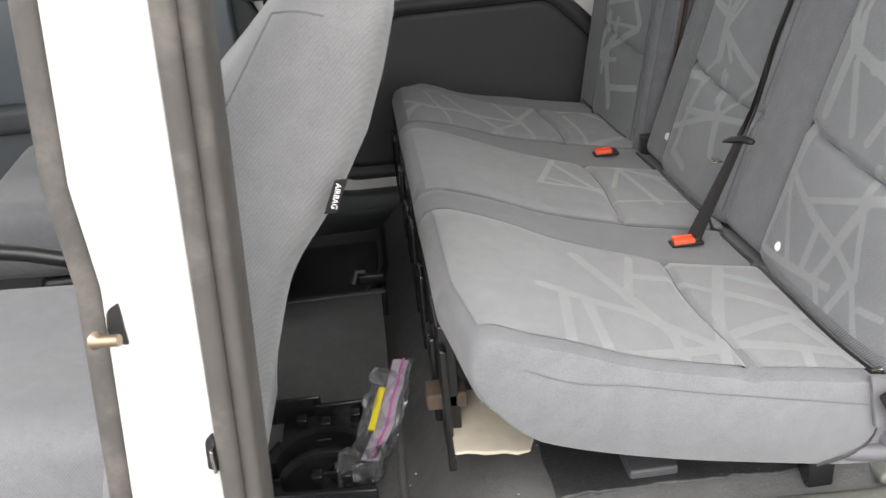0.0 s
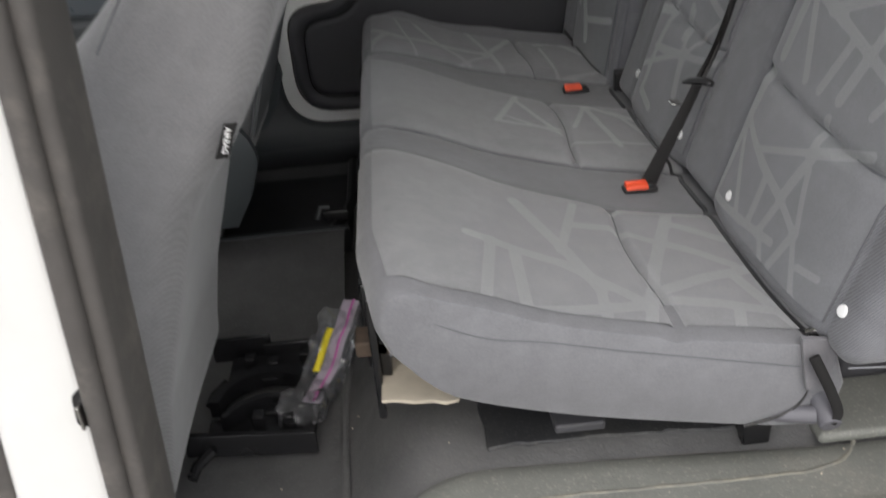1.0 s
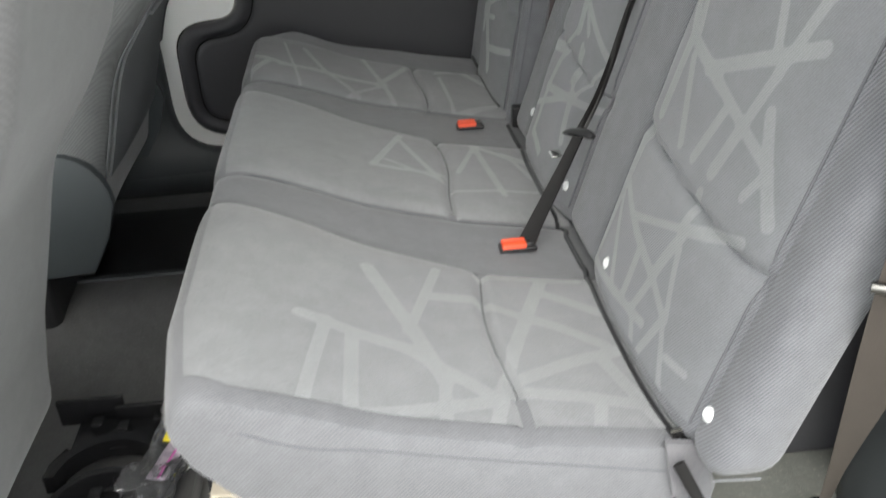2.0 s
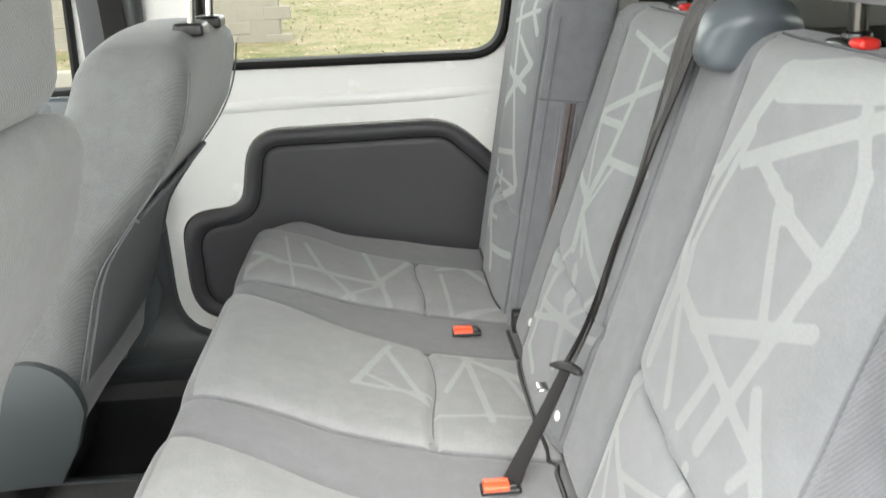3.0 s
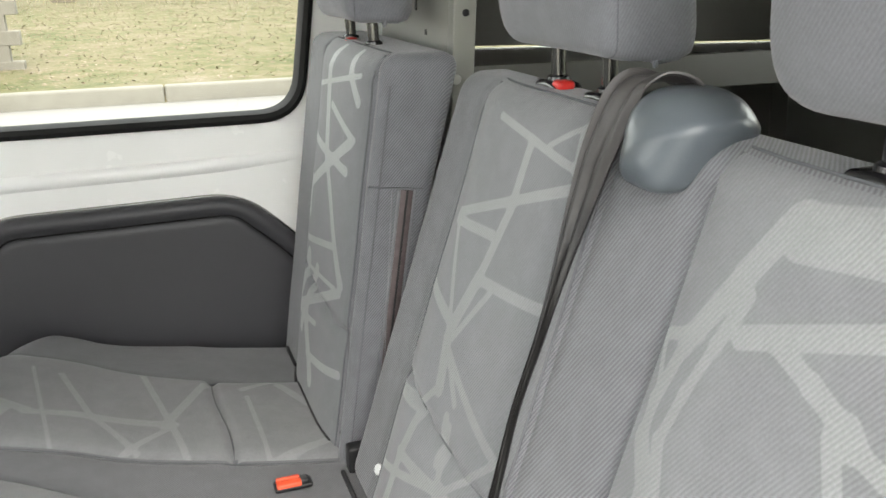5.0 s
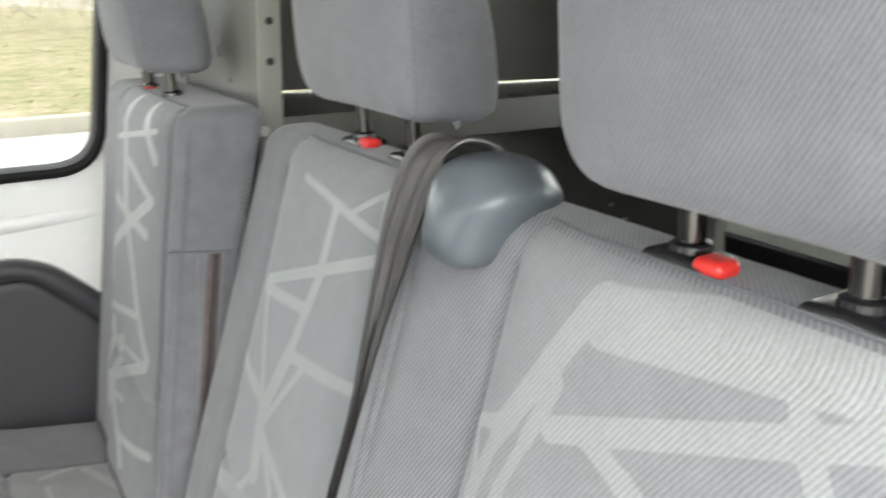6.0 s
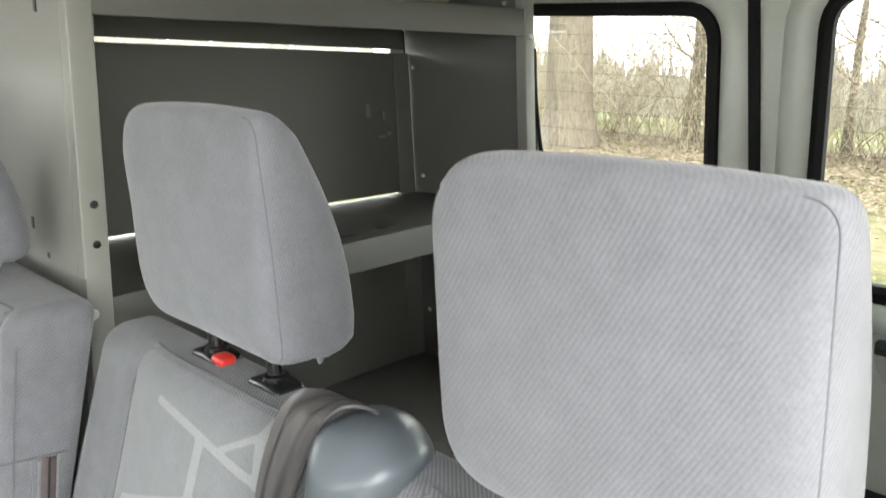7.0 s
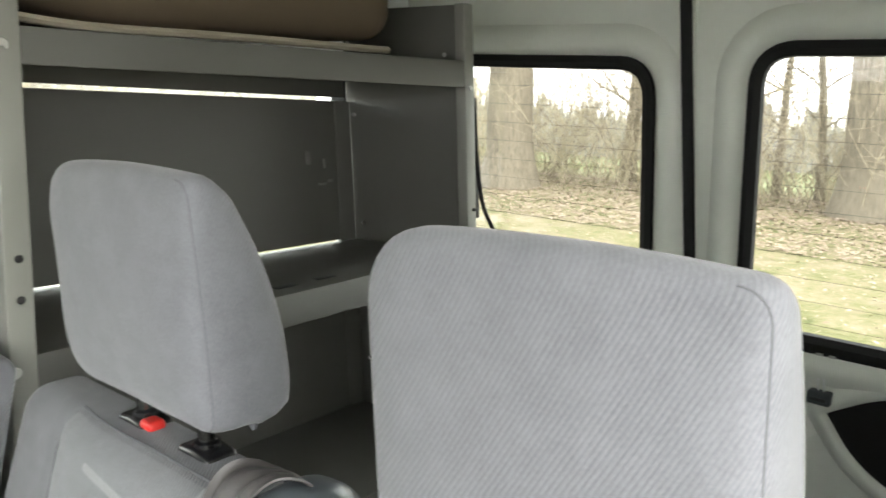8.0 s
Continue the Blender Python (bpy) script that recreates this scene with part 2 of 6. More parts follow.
def pad(lo, hi, r, n=(4, 4, 4), f=None, m=4, bm=None):
    """A box with rounded edges, subdivided; f moves each point."""
    bm = bm or bmesh.new()
    r = min(r, *[(b - a) / 2 - 1e-4 for a, b in zip(lo, hi)])
    ax = [steps(a, b, r, k, m) for a, b, k in zip(lo, hi, n)]
    size = [len(a) - 1 for a in ax]
    made = {}

    def vert(i, j, k):
        if (i, j, k) not in made:
            p = Vector((ax[0][i], ax[1][j], ax[2][k]))
            q = Vector([min(max(c, a + r), b - r) for c, a, b in zip(p, lo, hi)])
            d = p - q
            if d.length > 1e-9:
                p = q + d.normalized() * r
            made[i, j, k] = bm.verts.new(f(p) if f else p)
        return made[i, j, k]

    for axis in range(3):
        o1, o2 = [a for a in range(3) if a != axis]
        for end in (0, size[axis]):
            for i in range(size[o1]):
                for j in range(size[o2]):
                    quad = []
                    for di, dj in ((0, 0), (1, 0), (1, 1), (0, 1)):
                        key = [0, 0, 0]
                        key[axis], key[o1], key[o2] = end, i + di, j + dj
                        quad.append(vert(*key))
                    bm.faces.new(quad)
    return bm


def box(lo, hi, r=0.003, bm=None):
    return pad(lo, hi, r, (1, 1, 1), m=2, bm=bm)


def smooth_path(pts, n=6):
    """A Catmull-Rom curve through pts."""
    p = [Vector(q) for q in pts]
    p = [2 * p[0] - p[1]] + p + [2 * p[-1] - p[-2]]
    out = []
    for i in range(1, len(p) - 2):
        for s in range(n):
            t = s / n
            a, b, c, d = p[i - 1], p[i], p[i + 1], p[i + 2]
            out.append(0.5 * (2 * b + (c - a) * t + (2 * a - 5 * b + 4 * c - d) * t * t + (3 * b - a - 3 * c + d) * t ** 3))
    return out + [p[-2]]


def tube(pts, r, sides=8, closed=False, bm=None, flat=1.0, up=(0, 0, 1), ends=True):
    """A tube along pts; r one radius or one for each point; flat squeezes it along up."""
    bm = bm or bmesh.new()
    p = [Vector(q) for q in pts]
    rings = []
    for i, q in enumerate(p):
        a = p[i - 1] if i or closed else q
        b = p[(i + 1) % len(p)] if i + 1 < len(p) or closed else q
        d = (b - a).normalized()
        s = d.cross(Vector(up))
        if s.length < 1e-4:
            s = d.cross(Vector((1, 0.1, 0)))
        s.normalize()
        t = s.cross(d)
        rad = r[i] if isinstance(r, (list, tuple)) else r
        rings.append([bm.verts.new(q + rad * (math.cos(2 * math.pi * k / sides) * s + flat * math.sin(2 * math.pi * k / sides) * t)) for k in range(sides)])
    for a, b in zip(rings, rings[1:] + (rings[:1] if closed else [])):
        for k in range(sides):
            bm.faces.new((a[k], a[(k + 1) % sides], b[(k + 1) % sides], b[k]))
    if ends and not closed:
        bm.faces.new(rings[0]), bm.faces.new(list(reversed(rings[-1])))
    return bm


def round_outline(pts, n=5):
    """Corners (u, v, radius) to a rounded closed outline."""
    out = []
    for i, (u, v, r) in enumerate(pts):
        c = Vector((u, v))
        a, b = Vector(pts[i - 1][:2]) - c, Vector(pts[(i + 1) % len(pts)][:2]) - c
        if r <= 0:
            out.append(c)
            continue
        r = min(r, 0.48 * a.length, 0.48 * b.length)
        p, q = c + a.normalized() * r, c + b.normalized() * r
        for k in range(n + 1):
            t = k / n
            out.append((1 - t) ** 2 * p + 2 * t * (1 - t) * c + t * t * q)
    return out


def inset(outline, d):
    """Moves a closed outline inwards by d along its corner normals."""
    n = len(outline)
    area = sum(outline[i - 1].x * outline[i].y - outline[i].x * outline[i - 1].y for i in range(n))
    sign = 1 if area > 0 else -1
    out = []
    for i in range(n):
        e = (outline[(i + 1) % n] - outline[i - 1]).normalized()
        out.append(outline[i] + sign * d * Vector((-e.y, e.x)))
    return out


def inset_corners(corners, d):
    """Moves every side of a rounded outline inwards by d and rounds it again."""
    n = len(corners)
    pts = [Vector(c[:2]) for c in corners]
    area = sum(pts[i - 1].x * pts[i].y - pts[i].x * pts[i - 1].y for i in range(n))
    sign = 1 if area > 0 else -1
    out = []
    for i, (u, v, r) in enumerate(corners):
        e0, e1 = (pts[i] - pts[i - 1]).normalized(), (pts[(i + 1) % n] - pts[i]).normalized()
        n0, n1 = sign * Vector((-e0.y, e0.x)), sign * Vector((-e1.y, e1.x))
        turn = sign * (e0.x * e1.y - e0.y * e1.x)
        p = pts[i] + (n0 + n1) * d / (1 + n0.dot(n1))
        out.append((p.x, p.y, max(0.012, r - d) if turn > 0 else r + d))
    return round_outline(out, 7)


def loft(loops, closed=True, cap0=False, cap1=False, bm=None):
    """Skins closed loops of 3D points of one length."""
    bm = bm or bmesh.new()
    rings = [[bm.verts.new(p) for p in loop] for loop in loops]
    n = len(rings[0])
    for a, b in zip(rings, rings[1:]):
        for k in range(n if closed else n - 1):
            bm.faces.new((a[k], a[(k + 1) % n], b[(k + 1) % n], b[k]))
    if cap0:
        bm.faces.new(rings[0])
    if cap1:
        bm.faces.new(list(reversed(rings[-1])))
    return bm


def sheet_with_holes(outer, holes, at, d, plane="xz"):
    """A plate of thickness d (from at to at + d) with an outline and through holes."""
    bm = bmesh.new()
    edges = []
    for loop in [outer] + holes:
        vs = [bm.verts.new((p[0], at, p[1]) if plane == "xz" else (at, p[0], p[1])) for p in loop]
        edges += [bm.edges.new((vs[i - 1], vs[i])) for i in range(len(vs))]
    bmesh.ops.triangle_fill(bm, use_beauty=True, use_dissolve=False, edges=edges)
    faces = list(bm.faces)
    ext = bmesh.ops.extrude_face_region(bm, geom=faces)
    vs = [e for e in ext["geom"] if isinstance(e, bmesh.types.BMVert)]
    bmesh.ops.translate(bm, vec=(0, d, 0) if plane == "xz" else (d, 0, 0), verts=vs)
    bmesh.ops.recalc_face_normals(bm, faces=bm.faces)
    return bm


def disc(center, axis, r, depth, bm=None, sides=16, dome=0.4):
    """A low button on a surface."""
    a = Vector(axis).normalized()
    c = Vector(center)
    return tube([c, c + a * depth * 0.6, c + a * depth, c + a * depth * (1 + dome * 0.2)], [r, r, r * 0.85, r * 0.25], sides, bm=bm, up=(0.3, 0.2, 0.9))


# ---- van shell ----
FLOOR, ROOF = 0.03, 1.42
FAR, NEAR, REAR = 3.07, 1.50, 2.21

floor_bm = bmesh.new()
xs = [-1.3, -0.6, 0.0, 0.30, 0.335, 0.36, 0.40, 0.46, 0.6, 0.9, 1.2, 1.7, REAR]
zs = [0.0, 0.0, 0.0, 0.0, 0.008, 0.035, 0.085, 0.115, 0.12, 0.12, 0.125, 0.125, 0.125]
ys = [1.50, 1.55, 1.62, 1.70, 1.755, 1.78, 1.9, 2.1, 2.3, 2.5, 2.7, 2.9, 3.09]
rows = [[floor_bm.verts.new((x, y, FLOOR + z - (0.025 if y < 1.76 and x > 0.4 else 0.0))) for y in ys] for x, z in zip(xs, zs)]
for a, b in zip(rows, rows[1:]):
    for j in range(len(ys) - 1):
        floor_bm.faces.new((a[j], a[j + 1], b[j + 1], b[j]))
van_floor = part("floor", floor_bm, MAT, sharp=60)
tagged(van_floor, "worn black rubber floor mat with dust and scuffs", "floor", kind="structure")

roof = part("ceiling", box((-1.3, 1.45, ROOF), (2.3, 3.15, ROOF + 0.05)), HEADLINER)
tagged(roof, "pale van roof lining", "ceiling", kind="structure")

# far side with the sliding door's window, the cargo window and the front door window
win_slide = [(0.30, 0.742, 0.03), (0.935, 0.742, 0.075), (1.0, 1.20, 0.06), (0.30, 1.20, 0.05)]
win_cargo = [(1.16, 0.72, 0.05), (2.02, 0.72, 0.05), (2.0, 1.20, 0.05), (1.16, 1.20, 0.05)]
win_front = [(-0.75, 0.70, 0.05), (0.035, 0.70, 0.03), (0.06, 1.20, 0.05), (-0.45, 1.20, 0.08)]
outline_far = [(-1.3, 0.0), (2.3, 0.0), (2.3, ROOF + 0.02), (-1.3, ROOF + 0.02)]
wall_far = part("wall_far", sheet_with_holes(outline_far, [round_outline(w, 7) for w in (win_slide, win_cargo, win_front)], FAR, 0.05), WHITE, sharp=30)
tagged(wall_far, "white painted inner side of the van with sliding door", "van wall", kind="structure")


def car_window(name, corners, label, seal=0.014):
    loop = round_outline(corners, 7)
    pane = bmesh.new()
    pane.faces.new([pane.verts.new((p.x, FAR + 0.028, p.y)) for p in inset(loop, -0.004)])
    w = thing(name, label, "window", kind="structure")
    g = part("pane", pane, GLASS, w, smooth=False)
    g.visible_shadow = False
    rings = []
    for d, y in ((-0.002, 0.0), (-0.004, -0.012), (0.004, -0.016), (0.012, -0.012), (seal, 0.004), (seal, 0.03)):
        rings.append([Vector((p.x, FAR + y, p.y)) for p in inset(loop, d)])
    part("window_seal", loft(rings), RUBBER, w, "black rubber seal")
    return w


car_window("window_1", win_slide, "sliding door window with black rubber seal")
car_window("window_2", win_cargo, "cargo side window behind the shelf unit")
car_window("window_3", win_front, "front passenger door window")

# roof side, front and near closing walls
front_wall = part("wall_front", box((-1.36, 1.45, -0.05), (-1.30, 3.15, 0.75)), DARK_TRIM)
tagged(front_wall, "dark front bulkhead and dashboard wall", "van wall", kind="structure")
near_wall = part("wall_near", sheet_with_holes(
    [(1.14, 0.0), (2.3, 0.0), (2.3, ROOF), (1.06, ROOF), (1.10, 0.9), (1.14, 0.5)],
    [], NEAR, 0.05), CREAM)
tagged(near_wall, "off-white painted cargo side wall of the van", "van wall", kind="structure")

# rear doors
REAR_WIN = [[(2.41, 0.752, 0.05), (2.93, 0.752, 0.06), (2.93, 1.226, 0.06), (2.431, 1.22, 0.06)],
            [(1.71, 0.752, 0.06), (2.194, 0.752, 0.05), (2.206, 1.246, 0.06), (1.71, 1.246, 0.06)]]
for k, (y0, y1) in enumerate(((2.3365, 3.07), (1.5, 2.3335))):
    door = thing("rear_door", "off-white painted rear cargo door with large window", "van door", (REAR, y0, 0), group="rear doors", kind="structure")
    loop = round_outline(REAR_WIN[k], 7)
    part("door_panel", sheet_with_holes([(y0, 0.0), (y1, 0.0), (y1, ROOF), (y0, ROOF)], [inset(loop, -0.012)], REAR, 0.018, "yz"), CREAM, door)
    # pressed step round the window
    rings = []
    for d, x in ((-0.085, 0.001), (-0.074, -0.010), (-0.058, -0.019), (-0.042, -0.019), (-0.030, -0.010), (-0.022, 0.0)):
        rings.append([Vector((REAR + x, p.x, p.y)) for p in inset(loop, d)])
    part("window_surround", loft(rings), CREAM, door, sharp=80)
    rings = []
    for d, x in ((-0.022, -0.001), (-0.02, -0.01), (-0.008, -0.014), (0.004, -0.008), (0.006, 0.003)):
        rings.append([Vector((REAR + x, p.x, p.y)) for p in inset(loop, d)])
    part("window_seal", loft(rings), RUBBER, door, "black rubber seal")
    pane = bmesh.new()
    pane.faces.new([pane.verts.new((REAR + 0.001, p.x, p.y)) for p in inset(loop, 0.002)])
    g = part("pane", pane, GLASS, door, "glass with thin heating wires", smooth=False)
    g.visible_shadow = False
    y_a, y_b = REAR_WIN[k][0][0] - 0.012, REAR_WIN[k][1][0] + 0.012
    part("lower_band", pad((REAR - 0.0075, y_a, 0.682), (REAR - 0.001, y_b, 0.738), 0.006, (2, 6, 2)), RUBBER, door, "black band below the glass")
    part("band_lip", tube([(REAR - 0.008, y_a, 0.700), (REAR - 0.008, y_b, 0.700)], 0.0045, 8), DARK_TRIM, door)
    wires = bmesh.new()
    for i in range(12):
        z = 0.775 + i * 0.0405
        tube([(REAR - 0.001, REAR_WIN[k][0][0] + 0.01, z), (REAR - 0.001, REAR_WIN[k][1][0] - 0.01, z)], 0.0003, 4, bm=wires)
    part("heating_wires", wires, RUBBER, door)
rear_seal = part("trim_rear", tube([(REAR - 0.014, 2.311 + 0.09 * (z / 10 - 0.891), z / 10) for z in range(0, 15)], 0.011, 10), RUBBER)
tagged(rear_seal, "black rubber seal between the rear doors", "door seal", kind="structure")

# ---- near door pillar ----
pillar = thing("pillar", "white painted door pillar with grey rubber seals", "van pillar", (0.15, 1.55, 0), kind="structure")
zz = [0.0, 0.2, 0.35, 0.5, 0.58, 0.64, 0.68, 0.72, 0.85, 1.0, 1.2, ROOF]


def strip(left, right, y0, y1, r=0.01):
    """An upright bar whose left and right edges lean as the two functions say."""
    loops = []
    for z in zz:
        pts = round_outline([(left(z), y0, r), (right(z), y0, r), (right(z), y1, r), (left(z), y1, r)], 3)
        loops.append([Vector((p.x, p.y, z)) for p in pts])
    return loft(loops, cap0=True, cap1=True)


def edge_r(z):
    return 0.193 + 0.066 * (z - 0.47)


def edge_l(z):
    # the pillar is cut back below the latch
    return 0.101 + 0.11 * (z - 0.46) + 0.012 / (1 + math.exp((z - 0.68) * 90))


part("pillar_post", strip(edge_l, edge_r, 1.53, 1.62), PILLAR, pillar)
part("door_seal", strip(lambda z: edge_r(z) - 0.004, lambda z: edge_r(z) + 0.013, 1.521, 1.60, 0.008), SEAL, pillar, "dusty grey rubber door seal")
part("seal_lip", strip(lambda z: edge_r(z) + 0.011, lambda z: edge_r(z) + 0.027, 1.53, 1.60, 0.0075), SEAL, pillar, "dusty grey rubber door seal")
part("door_seal", strip(lambda z: edge_l(z) - 0.020, lambda z: edge_l(z) + 0.001, 1.535, 1.60, 0.0095), SEAL, pillar, "dusty grey rubber door seal")
for x, z, w, h in ((0.138, 0.613, 0.014, 0.032), (0.185, 0.487, 0.010, 0.034)):
    hole = round_outline([(x - w / 2, z - h / 2, 0.002), (x + w / 2, z - h / 2 - 0.004, 0.002), (x + w / 2, z + h / 2, 0.002), (x - w / 4, z + h / 3, 0.006)], 3)
    part("latch_opening", loft([[Vector((p.x, 1.5285, p.y)) for p in hole], [Vector((p.x, 1.545, p.y)) for p in hole]], cap0=True), BLACK, pillar, "dark latch opening")
part("striker_pin", tube([(0.126, 1.518, 0.606), (0.130, 1.515, 0.606), (0.145, 1.512, 0.607)], [0.0075, 0.0045, 0.0045], 12), BRASSY, pillar, "worn steel striker pin")
part("striker_plate", box((0.186, 1.520, 0.470), (0.1885, 1.530, 0.492), 0.0008), STEEL, pillar)

# ---- far sliding door card ----
card = thing("door_card", "charcoal vinyl door card with raised rolled edge", "door card", (0.6, FAR, 0.4))
card_corners = [(0.375, 0.607, 0.075), (0.815, 0.612, 0.06), (0.905, 0.53, 0.06), (1.02, 0.40, 0.05), (1.02, 0.155, 0.05),
                (0.205, 0.165, 0.10), (0.205, 0.425, 0.09), (0.345, 0.438, 0.04)]
rings = []
for d, y in ((0.0, 0.0), (0.001, -0.010), (0.007, -0.019), (0.016, -0.022), (0.026, -0.019), (0.033, -0.011), (0.037, -0.009)):
    rings.append([Vector((p.x, FAR + y, p.y)) for p in inset_corners(card_corners, d)])
part("rolled_edge", loft(rings), CHARCOAL, card, sharp=60)
rings = []
for d, y in ((0.036, -0.004), (0.037, -0.009), (0.041, -0.0125), (0.047, -0.0145), (0.053, -0.014)):
    rings.append([Vector((p.x, FAR + y, p.y)) for p in inset_corners(card_corners, d)])
part("padded_panel", loft(rings, cap1=True), CHARCOAL, card, sharp=60)
part("piping", tube([Vector((p.x, FAR - 0.010, p.y)) for p in inset_corners(card_corners, 0.0365)], 0.0016, 6, closed=True, up=(0, 1, 0)), RUBBER, card)
part("edge_trim", tube([Vector((p.x, FAR - 0.002, p.y)) for p in inset_corners(card_corners, -0.001)], 0.0025, 6, closed=True, up=(0, 1, 0)), STEEL, card, "thin pale edge strip")

# ---- rear bench ----
def front23(z):
    """Front face of the wide backrest."""
    return 0.884 + (z - 0.40) * 0.315


def front1(z):
    """Front face of the single backrest, more upright."""
    return 0.868 + (z - 0.36) * 0.15


# woven stripes of the covers: start, end and width in metres on each panel
BANDS_NEAR_LOW = [
    (1.984, 0.479, 1.997, 0.379, 0.0166), (1.986, 0.54, 1.986, 0.482, 0.0255), (1.978, 0.473, 1.915, 0.39, 0.0112), (1.97, 0.484, 1.899, 0.463, 0.0109),
    (1.899, 0.463, 1.828, 0.445, 0.0127), (1.916, 0.472, 1.812, 0.508, 0.008), (1.812, 0.508, 1.727, 0.537, 0.0121), (1.816, 0.543, 1.814, 0.51, 0.0133),
    (1.808, 0.503, 1.83, 0.447, 0.0152), (1.875, 0.454, 1.879, 0.395, 0.0127), (1.994, 0.376, 1.897, 0.387, 0.0102), (1.897, 0.387, 1.816, 0.398, 0.01),
    (1.831, 0.44, 1.851, 0.393, 0.0115), (1.828, 0.445, 1.782, 0.426, 0.0106), (1.802, 0.491, 1.777, 0.428, 0.0099), (1.782, 0.426, 1.803, 0.375, 0.0116),
    (1.845, 0.395, 1.821, 0.369, 0.0096), (1.782, 0.426, 1.746, 0.373, 0.0097), (1.746, 0.373, 1.709, 0.358, 0.007), (1.753, 0.401, 1.718, 0.406, 0.0084),
]
BANDS_NEAR_HIGH = [
    (1.985, 0.681, 1.987, 0.708, 0.0129), (1.987, 0.708, 1.972, 0.758, 0.0132), (1.972, 0.758, 1.938, 0.816, 0.0186), (1.938, 0.816, 1.914, 0.858, 0.0201),
    (1.965, 0.69, 1.956, 0.729, 0.0105), (1.956, 0.729, 1.942, 0.768, 0.0098), (1.942, 0.768, 1.929, 0.805, 0.0123), (1.996, 0.754, 1.96, 0.769, 0.0091),
    (2.001, 0.751, 1.987, 0.717, 0.0066), (1.924, 0.781, 1.735, 0.855, 0.0154), (1.893, 0.788, 1.861, 0.778, 0.0125), (1.861, 0.778, 1.83, 0.767, 0.014),
    (1.905, 0.851, 1.7, 0.883, 0.034), (1.985, 0.681, 1.962, 0.658, 0.02), (1.965, 0.69, 1.95, 0.662, 0.014), (1.83, 0.767, 1.826, 0.763, 0.02),
    (1.735, 0.857, 1.7, 0.8, 0.02),
]
BANDS_NEAR_MIDDLE = [
    (1.826, 0.763, 1.763, 0.748, 0.0123), (1.78, 0.85, 1.752, 0.807, 0.0125), (1.752, 0.807, 1.749, 0.778, 0.0167), (1.749, 0.778, 1.756, 0.745, 0.021),
    (1.756, 0.745, 1.78, 0.671, 0.0144), (1.78, 0.671, 1.797, 0.616, 0.0146), (1.797, 0.616, 1.812, 0.567, 0.0166), (1.838, 0.76, 1.795, 0.682, 0.0129),
    (1.897, 0.639, 1.737, 0.702, 0.0142), (1.945, 0.652, 1.868, 0.635, 0.0139), (1.868, 0.635, 1.743, 0.603, 0.0117), (1.961, 0.652, 1.965, 0.572, 0.0197),
    (1.939, 0.639, 1.891, 0.564, 0.0126), (1.835, 0.618, 1.855, 0.564, 0.0134), (1.766, 0.639, 1.709, 0.563, 0.0149), (1.735, 0.599, 1.752, 0.569, 0.0104),
]
BANDS_MID_LOW = [
    (2.414, 0.523, 2.336, 0.536, 0.0139), (2.336, 0.536, 2.309, 0.566, 0.0092), (2.263, 0.558, 2.251, 0.516, 0.0133), (2.324, 0.537, 2.357, 0.402, 0.0165),
    (2.416, 0.426, 2.224, 0.5, 0.0097), (2.346, 0.478, 2.221, 0.496, 0.0121), (2.231, 0.491, 2.152, 0.569, 0.0081), (2.229, 0.497, 2.214, 0.441, 0.0182),
    (2.221, 0.496, 2.135, 0.507, 0.01), (2.357, 0.402, 2.294, 0.391, 0.0137), (2.251, 0.553, 2.236, 0.499, 0.0115),
]
BANDS_MID_HIGH = [
    (2.41, 0.653, 2.313, 0.638, 0.0141), (2.316, 0.632, 2.285, 0.697, 0.0193), (2.285, 0.697, 2.26, 0.776, 0.0146), (2.26, 0.776, 2.259, 0.837, 0.0134),
    (2.304, 0.627, 2.252, 0.694, 0.0085), (2.379, 0.74, 2.324, 0.643, 0.0095), (2.38, 0.742, 2.159, 0.818, 0.0105), (2.382, 0.734, 2.282, 0.743, 0.0112),
    (2.28, 0.698, 2.153, 0.71, 0.0112), (2.338, 0.853, 2.171, 0.831, 0.0079), (2.171, 0.831, 2.179, 0.883, 0.0108), (2.315, 0.622, 2.299, 0.575, 0.0213),
    (2.309, 0.615, 2.163, 0.566, 0.0107), (2.298, 0.61, 2.255, 0.577, 0.01), (2.224, 0.843, 2.165, 0.874, 0.0057),
]
BANDS_FAR = [
    (2.776, 0.882, 2.743, 0.742, 0.0242), (2.677, 0.889, 2.619, 0.832, 0.0158), (2.858, 0.829, 2.618, 0.866, 0.0075), (2.849, 0.752, 2.638, 0.736, 0.0142),
    (2.854, 0.67, 2.631, 0.777, 0.0169), (2.737, 0.814, 2.622, 0.781, 0.0114), (2.741, 0.735, 2.618, 0.58, 0.0185), (2.875, 0.751, 2.835, 0.637, 0.0286),
    (2.827, 0.592, 2.652, 0.626, 0.0104), (2.803, 0.565, 2.865, 0.459, 0.0348), (2.799, 0.555, 2.638, 0.57, 0.007), (2.867, 0.465, 2.62, 0.569, 0.0151),
    (2.738, 0.565, 2.801, 0.453, 0.0229), (2.828, 0.473, 2.706, 0.492, 0.0093), (2.771, 0.495, 2.725, 0.395, 0.0311), (2.753, 0.424, 2.599, 0.455, 0.0135),
]
